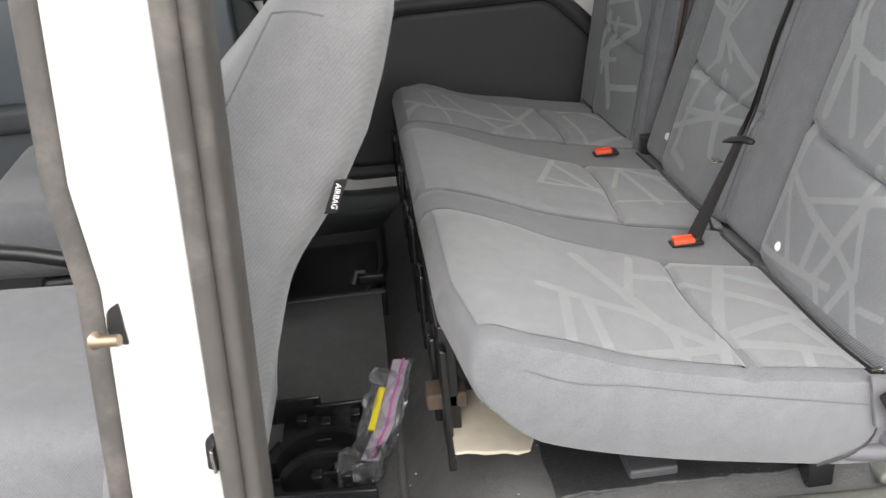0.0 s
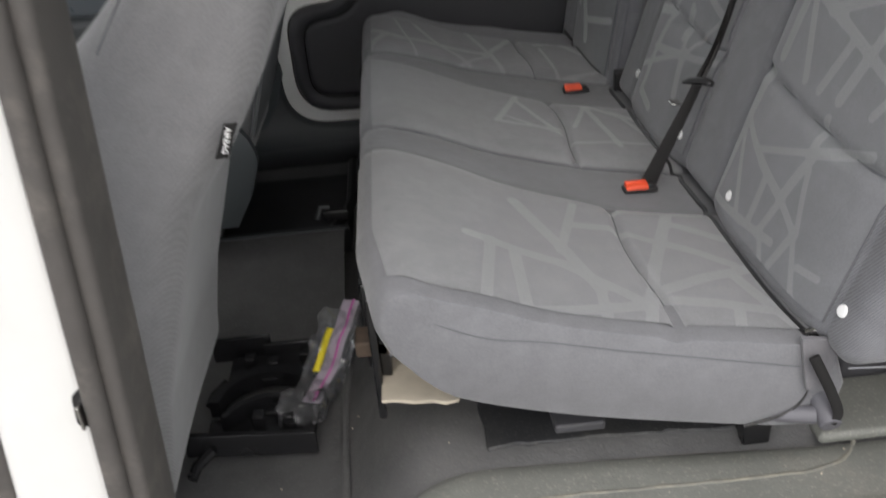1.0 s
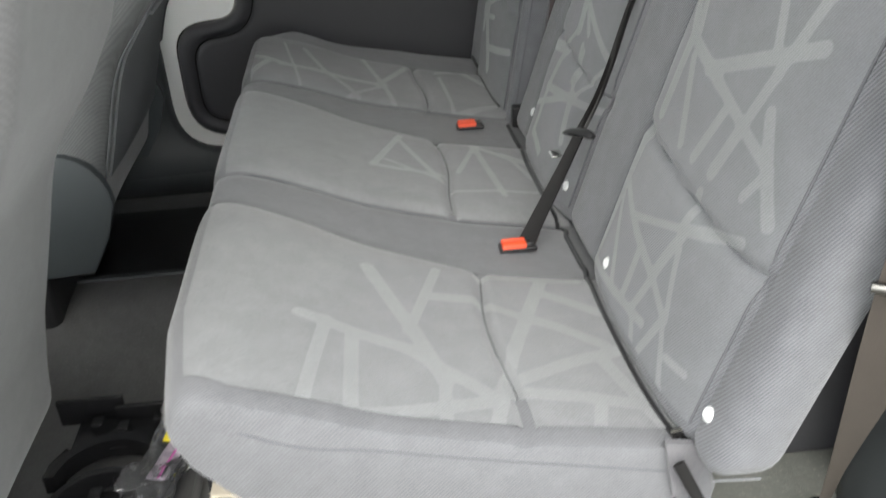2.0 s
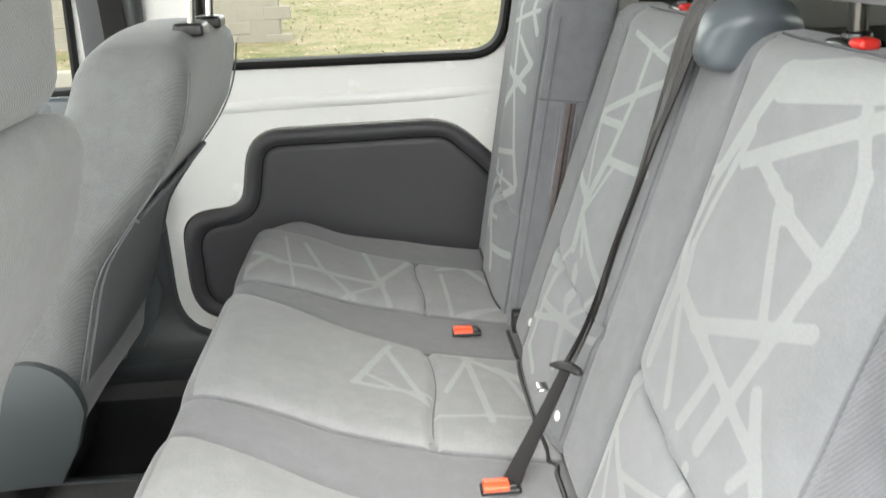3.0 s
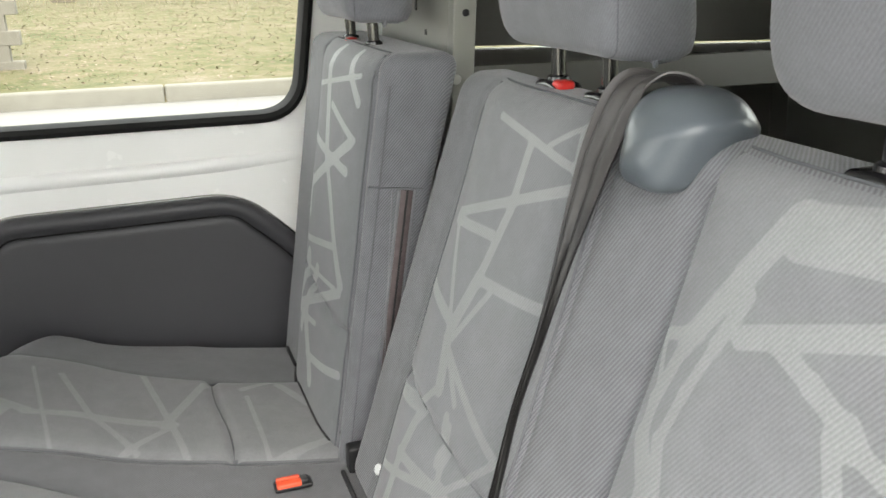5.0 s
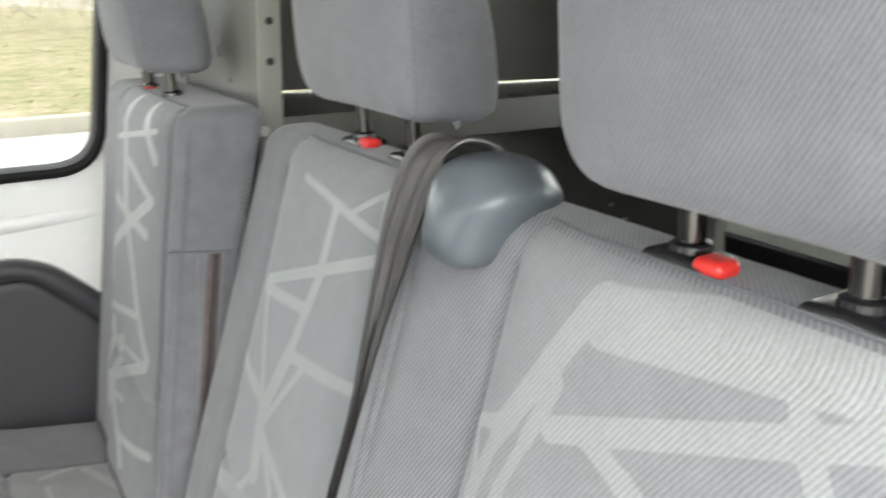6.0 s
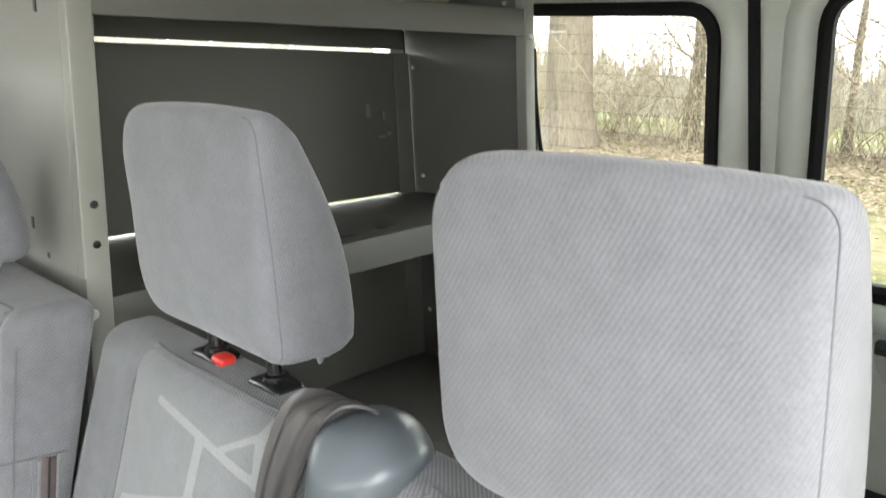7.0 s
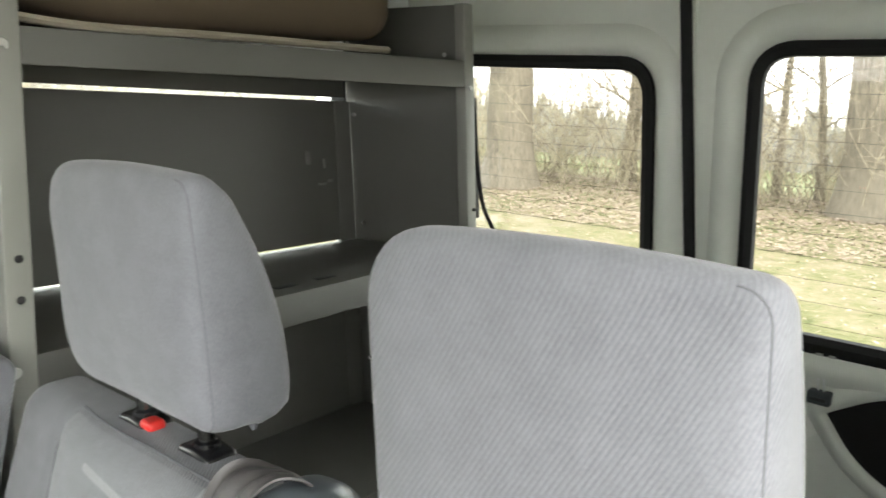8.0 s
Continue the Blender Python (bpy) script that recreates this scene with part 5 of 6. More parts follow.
# ---- far wall trim ----
# pressed ridge and belt line of the white sliding door
ridge = part("trim_ridge", tube(smooth_path([(0.30, FAR + 0.014, 0.655), (0.45, FAR + 0.012, 0.662), (0.75, FAR + 0.012, 0.666), (0.93, FAR + 0.0165, 0.673)], 6), 0.018, 24, flat=1.0, up=(0, 1, 0)), WHITE)
tagged(ridge, "white pressed ridge across the sliding door", "van trim", kind="structure")
lower = round_outline([(-1.25, 0.70, 0.02), (0.055, 0.70, 0.02), (0.10, 0.62, 0.04), (0.168, 0.50, 0.06), (0.172, 0.135, 0.11), (1.09, 0.125, 0.01), (1.09, 0.02, 0.01), (-1.25, 0.02, 0.01)], 8)
lt = part("trim_lower", loft([[Vector((p.x, FAR + 0.002, p.y)) for p in lower], [Vector((p.x, FAR - 0.026, p.y)) for p in lower], [Vector((p.x, FAR - 0.034, p.y)) for p in inset(lower, 0.008)]], cap1=True), DARK_TRIM, sharp=60)
tagged(lt, "dark grey plastic sill and pillar trim", "van trim", kind="structure")
pb = part("trim_pillar", pad((0.065, FAR - 0.045, 0.64), (0.19, FAR + 0.002, 1.40), 0.018, (2, 1, 2)), DARK_TRIM)
tagged(pb, "dark grey door pillar trim", "van trim", kind="structure")
fb = thing("front_belt", "black seat belt hanging on the door pillar", "seat belt", (0.14, FAR - 0.05, 0.6))
part("webbing", ribbon([(0.13, FAR - 0.052, 1.30), (0.137, FAR - 0.054, 1.0), (0.145, FAR - 0.056, 0.70), (0.15, FAR - 0.05, 0.45)], (0.046, 0.046), 0.002, [(1, 0.1, 0)] * 4), WEB, fb)
fd = part("door_card_front", pad((-0.95, FAR - 0.06, 0.10), (0.05, FAR - 0.034, 0.705), 0.02, (3, 1, 3)), GREY_PLASTIC)
tagged(fd, "slate grey front passenger door card with pocket", "door card", kind="structure")
pk = part("trim_armrest", pad((-0.75, FAR - 0.11, 0.40), (-0.02, FAR - 0.058, 0.47), 0.022, (4, 1, 2)), DARK_TRIM)
tagged(pk, "dark armrest ledge of the front door", "van trim", kind="structure")

# ---- sill and floor at the open door ----
sill_loop = round_outline([(0.37, 1.50, 0.02), (1.30, 1.50, 0.02), (1.30, 1.75, 0.03), (0.93, 1.752, 0.05), (0.62, 1.774, 0.08), (0.50, 1.780, 0.06), (0.42, 1.742, 0.06)], 8)
sz = FLOOR + 0.098
sill = part("sill", loft([[Vector((p.x, p.y, sz - 0.03)) for p in sill_loop], [Vector((p.x, p.y, sz + 0.006)) for p in sill_loop], [Vector((p.x, p.y, sz + 0.013)) for p in inset(sill_loop, 0.012)], [Vector((p.x, p.y, sz + 0.012)) for p in inset(sill_loop, 0.03)]], cap1=True), SILL, sharp=50)
tagged(sill, "dusty grey plastic door sill with dirt", "door sill", kind="structure")
tread = part("sill_tread", box((0.62, 1.51, sz + 0.010), (1.28, 1.655, sz + 0.019), 0.004), SILL)
tagged(tread, "dirty raised tread of the door sill", "door sill", kind="structure")
def ragged_front(p):
    """Makes the shade sheet's front edge ragged and its face wavy."""
    near = max(0.0, min(1.0, (1.86 - p.y) / 0.06))
    left = max(0.0, min(1.0, (0.62 - p.x) / 0.06))
    return p + Vector((0.03 * left * noise.noise(Vector((p.y * 16, 3.0, 0))), near * (0.014 * noise.noise(Vector((p.x * 13, 0, 0))) + 0.006 * noise.noise(Vector((p.x * 60, 1.0, 0))) - 0.022 * (p.x - 0.6)), 0.002 * noise.noise(p * 14)))


# dark sheet added over the mat for the shade below the bench
tray = part("floor_tray", pad((0.52, 1.792, FLOOR + 0.112), (0.93, 2.95, FLOOR + 0.1235), 0.003, (40, 30, 1), ragged_front), BENCH_SHADE)
tagged(tray, "dark dusty sheet added for the shade below the bench", "floor tray", kind="structure")
plate = part("sill_plate", pad((0.932, 1.748, FLOOR + 0.108), (1.32, 1.852, FLOOR + 0.126), 0.008, (5, 3, 1), lambda p: p + Vector((0, 0, 0.003 * noise.noise(p * 17)))), SILL)
tagged(plate, "dirty floor plate at the end of the bench", "door sill", kind="structure")
# added panel that keeps the space behind the bench dark
shade_panel = part("partition", pad((1.005, 1.85, 0.14), (1.33, 1.89, 0.60), 0.015, (3, 1, 3)), CHARCOAL)
tagged(shade_panel, "dark panel added over the lit floor behind the bench", "partition", kind="structure")
lip_line = smooth_path([(0.50, 1.708, FLOOR + 0.1095), (0.607, 1.712, FLOOR + 0.110), (0.81, 1.708, FLOOR + 0.110), (0.914, 1.711, FLOOR + 0.110), (0.96, 1.730, FLOOR + 0.110), (0.985, 1.765, FLOOR + 0.110)], 14)
lip = part("trim_sill_lip", tube([(x, y + 0.0022 * noise.noise(Vector((x * 34, 0, 0))), z) for x, y, z in lip_line], [0.0026 + 0.0016 * noise.noise(Vector((x * 50, 5.0, 0))) for x, y, z in lip_line], 8, flat=0.45), plain("chalky_dust", (0.215, 0.205, 0.168), 0.95, spots=0.6, scale=70, dirt=((0.15, 0.15, 0.135), 0.5)))
tagged(lip, "dusty worn edge of the sill plate", "door sill", kind="structure")
crease = part("trim_mat_edge", tube(smooth_path([(0.335, 1.72, 0.045), (0.332, 1.85, 0.045), (0.326, 2.0, 0.044), (0.332, 2.15, 0.045), (0.34, 2.3, 0.046)], 6), 0.006, 8, flat=0.5), MAT)
tagged(crease, "folded edge of the rubber mat", "floor mat", kind="structure")
anchor = thing("floor_anchor", "rusty round floor anchor recess with steel loop", "floor anchor", (1.06, 1.745, 0.145))
part("recess_ring", tube([(1.065 + 0.036 * math.cos(a), 1.745 + 0.036 * math.sin(a), 0.145) for a in [2 * math.pi * i / 24 for i in range(24)]], 0.004, 8, closed=True), RUST, anchor)
part("recess", disc((1.065, 1.745, 0.139), (0, 0, 1), 0.036, 0.006, sides=24, dome=-0.3), BLACK, anchor)
part("loop", tube(smooth_path([(1.045, 1.735, 0.14), (1.042, 1.74, 0.168), (1.062, 1.75, 0.178), (1.082, 1.755, 0.165), (1.084, 1.752, 0.14)], 5), 0.0055, 10), BLACK_METAL, anchor)
fbolt = part("floor_bolt", tube([(1.035 + 0.011 * math.cos(a), 1.828 + 0.011 * math.sin(a), 0.153) for a in [2 * math.pi * i / 16 for i in range(16)]], 0.0035, 8, closed=True), BRASSY)
tagged(fbolt, "small rusty bolt ring in the floor", "bolt")

crumbs = bmesh.new()
crumb = random.Random(11)
for _ in range(70):
    x, y = crumb.uniform(0.0, 1.25), crumb.uniform(1.56, 2.0)
    over = FLOOR
    for (xa, za), (xb, zb) in zip(zip(xs, zs), zip(xs[1:], zs[1:])):
        if xa <= x <= xb:
            over = FLOOR + za + (zb - za) * (x - xa) / (xb - xa)
    if y < 1.75 and x > 0.62:
        over = sz + (0.0185 if y < 1.655 else 0.0125)
    elif y < 1.78 and x > 0.36:
        continue
    s = crumb.uniform(0.0005, 0.0014)
    tube([(x - s, y, over + s * 0.5), (x + s * crumb.uniform(0.2, 1), y + s, over + s * 0.5)], s * crumb.uniform(0.5, 0.9), 5, bm=crumbs)
grit = part("floor_grit", crumbs, FELT)
tagged(grit, "pale crumbs and grit on the mat", "grit", kind="stuff")

nl = part("trim_near_lower", pad((1.16, 1.552, 0.10), (2.19, 1.562, 0.82), 0.004, (1, 1, 1)), DARK_TRIM)
tagged(nl, "dark trim panel on the cargo side", "van trim", kind="structure")
arch = part("wheel_arch", pad((1.10, 1.545, 0.10), (2.0, 1.80, 0.52), 0.05, (4, 3, 3)), DARK_TRIM)
tagged(arch, "dark plastic wheel arch cover behind the bench", "wheel arch", kind="structure")
ob = thing("outer_belt", "worn brown-grey outer seat belt with steel tongue", "seat belt", (0.99, 1.6, 0.3))
part("webbing", ribbon([(1.06, 1.735, 0.16), (1.025, 1.68, 0.30), (0.992, 1.612, 0.50), (0.985, 1.595, 0.60), (0.985, 1.590, 0.68), (1.005, 1.575, 0.85), (1.07, 1.552, 1.25)], (0.010, 0.014, 0.042, 0.046, 0.046, 0.046, 0.046), 0.002, [(0.8, -0.5, 0)] * 7), WEB_BROWN, ob, "worn brown webbing")
part("tongue", tube([(0.958, 1.606, 0.563), (0.972, 1.598, 0.563), (1.03, 1.565, 0.565)], [0.0045, 0.0055, 0.0055], 10), DARK_CHROME, ob, "steel belt tongue")
part("slider", pad((0.955, 1.578, 0.665), (1.02, 1.606, 0.705), 0.009, (2, 1, 2)), BLACK, ob)
part("slider_cover", pad((0.946, 1.568, 0.70), (1.03, 1.608, 0.82), 0.018, (3, 1, 4)), plain("olive_plastic", (0.05, 0.048, 0.04), 0.45), ob, "dark olive plastic cover")

# lower trim and lock plates of the rear doors
for y0, y1, z1 in ((2.485, 3.02, 0.50), (1.60, 2.245, 0.375)):
    tr = part("trim_rear_door", pad((REAR - 0.022, y0, 0.16), (REAR - 0.004, y1, z1), 0.012, (2, 4, 3)), BLACK)
    tagged(tr, "black plastic lower trim of a rear door", "van trim", kind="structure")
for y0, y1, red in ((2.362, 2.472, 2.402), (2.262, 2.318, 2.298)):
    latch = thing("lock_plate", "pale lock plate with a red bar beside the rear door gap", "lock plate", (REAR, y0, 0.3), group="rear lock plates")
    part("plate", pad((REAR - 0.024, y0, 0.20), (REAR - 0.004, y1, 0.47), 0.005, (1, 1, 2)), CREAM, latch)
    part("mark", box((REAR - 0.0265, red - 0.011, 0.255), (REAR - 0.0235, red + 0.011, 0.375), 0.001), RED, latch, "red plastic bar")
    part("keyhole", box((REAR - 0.0265, red - 0.004, 0.405), (REAR - 0.0235, red + 0.006, 0.445), 0.001), BLACK, latch, "dark slot")
bar = part("cross_bar", tube([(1.20, 1.60, 0.66), (1.20, 2.0, 0.655)], 0.010, 14, up=(0, 0, 1)), BLACK_METAL)
tagged(bar, "black steel cross bar behind the backrest", "bar")

# rear door fittings
conn = thing("wire_connector", "small grey heater plug with printed white leads below the window", "connector", (REAR, 2.045, 0.65))
part("plug", pad((REAR - 0.026, 2.026, 0.638), (REAR - 0.003, 2.066, 0.662), 0.004, (1, 1, 1)), SLATE_DULL, conn)
part("plug_slot", box((REAR - 0.0275, 2.032, 0.646), (REAR - 0.0255, 2.060, 0.652), 0.0006), BLACK, conn)
for y in (2.040, 2.050):
    part("wire", tube(smooth_path([(REAR - 0.012, y, 0.660), (REAR - 0.014, y + 0.001, 0.672), (REAR - 0.011, y + 0.003, 0.690)], 4), 0.0018, 8), PAPER, conn)
for y in (2.034, 2.056):
    part("printed_lead", box((REAR - 0.0085, y - 0.006, 0.706), (REAR - 0.0078, y + 0.006, 0.728), 0.0003), PLUG_PRINT, conn)
    part("printed_gap", box((REAR - 0.0092, y - 0.002, 0.706), (REAR - 0.0084, y + 0.002, 0.721), 0.0003), RUBBER, conn)
part("printed_lead", box((REAR - 0.0085, 1.86, 0.702), (REAR - 0.0078, 2.10, 0.708), 0.0003), PLUG_PRINT, conn)
# pointed pull recess with a rolled rim
hatch = thing("door_recess", "dark pointed pull recess with a pale rolled rim", "door recess", (REAR, 1.9, 0.6))
rim = round_outline([(2.037, 0.620, 0.004), (1.95, 0.672, 0.05), (1.80, 0.700, 0.06), (1.66, 0.66, 0.06), (1.66, 0.50, 0.08), (1.90, 0.495, 0.06), (1.985, 0.545, 0.05)], 8)
part("rim", loft([[Vector((REAR + x, p.x, p.y)) for p in inset(rim, d)] for d, x in ((-0.034, 0.001), (-0.026, -0.009), (-0.014, -0.014), (-0.004, -0.011), (0.002, -0.002))]), CREAM, hatch, sharp=80)
dark = bmesh.new()
dark.faces.new([dark.verts.new((REAR - 0.003, p.x, p.y)) for p in rim])
part("opening", dark, RUBBER, hatch, smooth=False)
loom = thing("cable", "loose dark cable hanging beside the rear window", "cable", (REAR, 2.8, 0.9))
part("cable", tube(smooth_path([(REAR - 0.03, 2.835, 1.15), (REAR - 0.035, 2.825, 1.05), (REAR - 0.03, 2.815, 0.95), (REAR - 0.03, 2.80, 0.90), (REAR - 0.03, 2.775, 0.86)], 5), 0.005, 8), RUBBER, loom)
part("cable_sleeve", tube(smooth_path([(REAR - 0.028, 2.842, 1.14), (REAR - 0.03, 2.832, 1.0), (REAR - 0.03, 2.825, 0.88)], 5), 0.008, 8), DARK_TRIM, loom)

# ---- footwell ----
bin_ = thing("floor_bin", "black plastic floor bin with a pale worn lip", "floor bin", (0.1, 2.7, FLOOR))
part("front_wall", box((-0.06, 2.537, 0.04), (0.33, 2.546, 0.098), 0.003), BLACK, bin_)
part("lip", box((-0.06, 2.532, 0.095), (0.33, 2.548, 0.102), 0.003), DARK_TRIM, bin_, "worn grey lip")
part("base", box((-0.06, 2.545, 0.035), (0.33, 2.93, 0.045), 0.003), BLACK, bin_)
part("side_wall", tube([(0.285, 2.54, 0.085), (0.315, 2.60, 0.085), (0.33, 2.70, 0.08), (0.33, 2.92, 0.08)], 0.012, 8), BLACK, bin_)
part("latch", box((0.275, 2.57, 0.10), (0.33, 2.585, 0.122), 0.004), BLACK, bin_)
part("latch", tube([(0.262, 2.585, 0.10), (0.272, 2.59, 0.125), (0.29, 2.592, 0.122)], 0.007, 8), DARK_TRIM, bin_)

ramp = bmesh.new()
grid = [[ramp.verts.new((x, y, FLOOR + 0.001 + 0.066 * (0.5 - 0.5 * math.cos(math.pi * max(0.0, min(1.0, (y - 2.18) / 0.34)))) + 0.004 * noise.noise(Vector((x * 6, y * 6, 2))) * (2.16 < y < 2.5))) for y in [2.14 + 0.4 * j / 16 for j in range(17)]] for x in [-0.10 + 0.42 * i / 10 for i in range(11)]]
for p, q in zip(grid, grid[1:]):
    for j in range(16):
        ramp.faces.new((p[j], q[j], q[j + 1], p[j + 1]))
rise = part("floor_rise", ramp, MAT, sharp=80)
tagged(rise, "rubber mat rising towards the floor bin", "floor", kind="structure")

br = thing("seat_bracket", "loose glossy black plastic seat bracket on the floor", "bracket", (0.2, 2.05, FLOOR + 0.012))


def arc_plate(cx, cy, r0, r1, a0, a1, z0, z1, n=14):
    bm = bmesh.new()
    loops = []
    for i in range(n + 1):
        a = radians(a0 + (a1 - a0) * i / n)
        c, s = math.cos(a), math.sin(a)
        loops.append([Vector((cx + r * c, cy + r * s, z)) for r, z in ((r0, z0), (r1, z0), (r1, z1), (r0, z1))])
    return loft(loops, cap0=True, cap1=True, bm=bm)


part("plate", box((0.135, 2.105, 0.05), (0.285, 2.175, 0.062), 0.004), BLACK_METAL, br)
part("flange", box((0.10, 2.185, 0.045), (0.20, 2.192, 0.092), 0.003), BLACK_METAL, br)
part("flange", box((0.19, 2.168, 0.05), (0.285, 2.176, 0.085), 0.003), BLACK_METAL, br)
part("hoop", arc_plate(0.205, 2.035, 0.072, 0.088, 20, 175, 0.045, 0.075), BLACK_METAL, br)
part("plate", box((0.12, 1.955, 0.045), (0.285, 2.025, 0.056), 0.004), BLACK_METAL, br)
part("flange", pad((0.095, 1.945, 0.045), (0.29, 1.955, 0.086), 0.003, (6, 1, 1), lambda p: Vector((p.x, p.y - 0.10 * (p.x - 0.19), p.z))), BLACK_METAL, br)
part("rib", arc_plate(0.21, 1.97, 0.060, 0.070, 25, 160, 0.055, 0.084), BLACK_METAL, br)
for x, y in ((0.16, 2.14), (0.20, 2.125), (0.25, 2.14), (0.19, 1.99), (0.235, 1.985), (0.265, 2.0)):
    part("rib", box((x, y, 0.055), (x + 0.018, y + 0.022, 0.078), 0.003), BLACK_METAL, br)
for x, y in ((0.115, 2.09), (0.115, 1.93)):
    part("foot", tube([(x + 0.02, y + 0.02, 0.058), (x, y, 0.05), (x - 0.006, y - 0.018, 0.043)], 0.008, 8), BLACK_METAL, br)
part("arm", box((0.262, 2.02, 0.045), (0.288, 2.11, 0.066), 0.004), BLACK_METAL, br)

bag = thing("zip_bag", "crumpled clear zip bag with yellow and magenta strips", "plastic bag", (0.31, 2.09, FLOOR + 0.012))


def crumple(p):
    d = noise.noise(Vector((p.x * 45, p.y * 45, p.z * 45)))
    e = noise.noise(Vector((p.x * 110 + 3, p.y * 110, p.z * 110)))
    return Vector((p.x + 0.35 * (p.y - 2.07) + 0.012 * d + 0.004 * e, p.y + 0.008 * e, p.z + 0.016 * abs(d) + 0.005 * e + 0.42 * max(0, p.y - 2.06)))


part("film", pad((0.258, 1.99, 0.046), (0.322, 2.175, 0.086), 0.010, (14, 26, 6), crumple), FILM, bag, "crumpled clear film", sharp=12)
zipline = lambda o, w: [crumple(Vector((o + w * i, 2.0 + 0.19 * i / 8, 0.083))) * 0.3 + Vector((o + 0.35 * (2.0 + 0.19 * i / 8 - 2.07), 2.0 + 0.19 * i / 8, 0.088 + 0.42 * max(0, 2.0 + 0.19 * i / 8 - 2.06))) * 0.7 for i in range(9)]
part("zip_band", tube(smooth_path(zipline(0.303, 0), 3), 0.014, 10, flat=0.12), plain("lilac_film", (0.42, 0.37, 0.43), 0.25, spots=0.2, scale=60), bag, "pale lilac zip band")
part("zip_strip", tube(smooth_path([q + Vector((0.002, 0, 0.003)) for q in zipline(0.306, 0)], 3), 0.0022, 8, flat=0.4), MAGENTA, bag, "magenta zip strip")
part("zip_strip", tube(smooth_path(zipline(0.318, 0), 3), 0.0065, 8, flat=0.25), FILM, bag)
part("yellow_strip", tube(smooth_path(zipline(0.284, 0)[3:7], 3), 0.006, 8, flat=0.35), YELLOW, bag, "yellow plastic strip")

brake = thing("handbrake", "black handbrake lever between the front seats", "handbrake", (-0.2, 2.2, 0.2))
part("lever", tube(smooth_path([(-0.42, 2.235, 0.42), (-0.25, 2.225, 0.405), (-0.155, 2.215, 0.385)], 5), [0.011] * 3 + [0.013] * 8, 12), BLACK, brake)
part("lever_base", pad((-0.45, 2.20, FLOOR), (-0.2, 2.26, 0.30), 0.02, (2, 1, 2)), DARK_TRIM, brake)
console = part("dashboard", pad((-1.29, 1.56, 0.35), (-0.85, 3.03, 0.74), 0.06, (3, 6, 3)), GREY_PLASTIC)
tagged(console, "slate grey plastic dashboard", "dashboard", kind="structure")

# ---- lower body and wheels ----
skirt = part("wall_lower_body", box((-1.30, 1.50, -0.30), (2.26, 3.12, -0.004), 0.03), WHITE)
tagged(skirt, "white painted lower body of the van", "van body", kind="structure")
for x, y in ((-0.85, 1.54), (1.55, 1.54), (-0.85, 3.08), (1.55, 3.08)):
    wheel = thing("wheel", "black van wheel standing on the concrete", "wheel", (x, y, -0.512), group="wheels")
    part("tyre", tube([(x, y - 0.09, -0.247), (x, y - 0.075, -0.247), (x, y + 0.075, -0.247), (x, y + 0.09, -0.247)], [0.235, 0.265, 0.265, 0.235], 32), RUBBER, wheel)
    part("rim", tube([(x, y - 0.093, -0.247), (x, y + 0.093, -0.247)], 0.16, 24), STEEL, wheel)

# ---- outside ----
def ground_z(x, y):
    h = 0.0
    if y > 12.3:
        h = 0.19 + min(max(0, y - 13), 18) * 0.03 * max(0.0, min(1.0, (14 - x) / 8))
    if x > 5.2:
        h = max(h, 0.07)
    if x > 12:
        # the field beyond the trees falls away
        h -= 0.105 * (min(x, 70) - 12)
    return -0.52 + h


ground_bm = bmesh.new()
GX = [-120, -60, -30, -15, -6, -2, 2, 4.8, 5.2, 8, 12, 20, 35, 60, 120]
GY = [-120, -40, -15, -5, 0, 4, 8, 12.2, 12.34, 13, 14.5, 18, 25, 40, 70, 120]
gv = [[ground_bm.verts.new((x, y, ground_z(x, y))) for y in GY] for x in GX]
for a, b in zip(gv, gv[1:]):
    for j in range(len(GY) - 1):
        ground_bm.faces.new((a[j], a[j + 1], b[j + 1], b[j]))
kg = Nodes("winter_grass")
v = kg.where()
n1, n2, n3 = kg.noise(v, 0.45, 4, 0.6), kg.noise(v, 2.6, 5, 0.7), kg.noise(v, 16, 4, 0.75)
mixed = kg.math("MULTIPLY_ADD", n2, 0.45, kg.math("MULTIPLY_ADD", n1, 0.25, kg.math("MULTIPLY", n3, 0.3)))
col = kg.ramp(mixed, (0.37, (0.052, 0.060, 0.024)), (0.46, (0.09, 0.088, 0.042)), (0.53, (0.122, 0.106, 0.063)), (0.62, (0.15, 0.128, 0.093)))
sg = kg.add("SeparateXYZ")
kg.put(v, sg.inputs[0])
meadow = kg.math("MINIMUM", kg.math("MAXIMUM", kg.math("MULTIPLY_ADD", sg.outputs["X"], 0.3, kg.math("MULTIPLY_ADD", n2, 2.0, -5.2)), 0.0), 1.0)
col = kg.mix(meadow, col, kg.mix(n3, (0.075, 0.085, 0.038), (0.125, 0.128, 0.066)))
ground = part("ground", ground_bm, kg.done(col, 0.95, 0, kg.bump(n3, 0.35, 0.02), 0.1), smooth=False)
tagged(ground, "patchy winter grass with bare spots", "ground", kind="structure")
PAVE = plain("pale_concrete", (0.165, 0.158, 0.145), 0.9, scale=2, spots=0.12, grain=0.5, fine=60, dirt=((0.125, 0.115, 0.103), 0.3))
KERB = plain("weathered_kerb_concrete", (0.15, 0.14, 0.117), 0.9, scale=5, spots=0.25, grain=0.6, fine=60, dirt=((0.13, 0.12, 0.1), 0.3))
road = part("road", box((-40, -9, -0.56), (4.6, 12.2, -0.512), 0.01), PAVE)
tagged(road, "pale concrete parking lane", "road", kind="structure")
stone = None
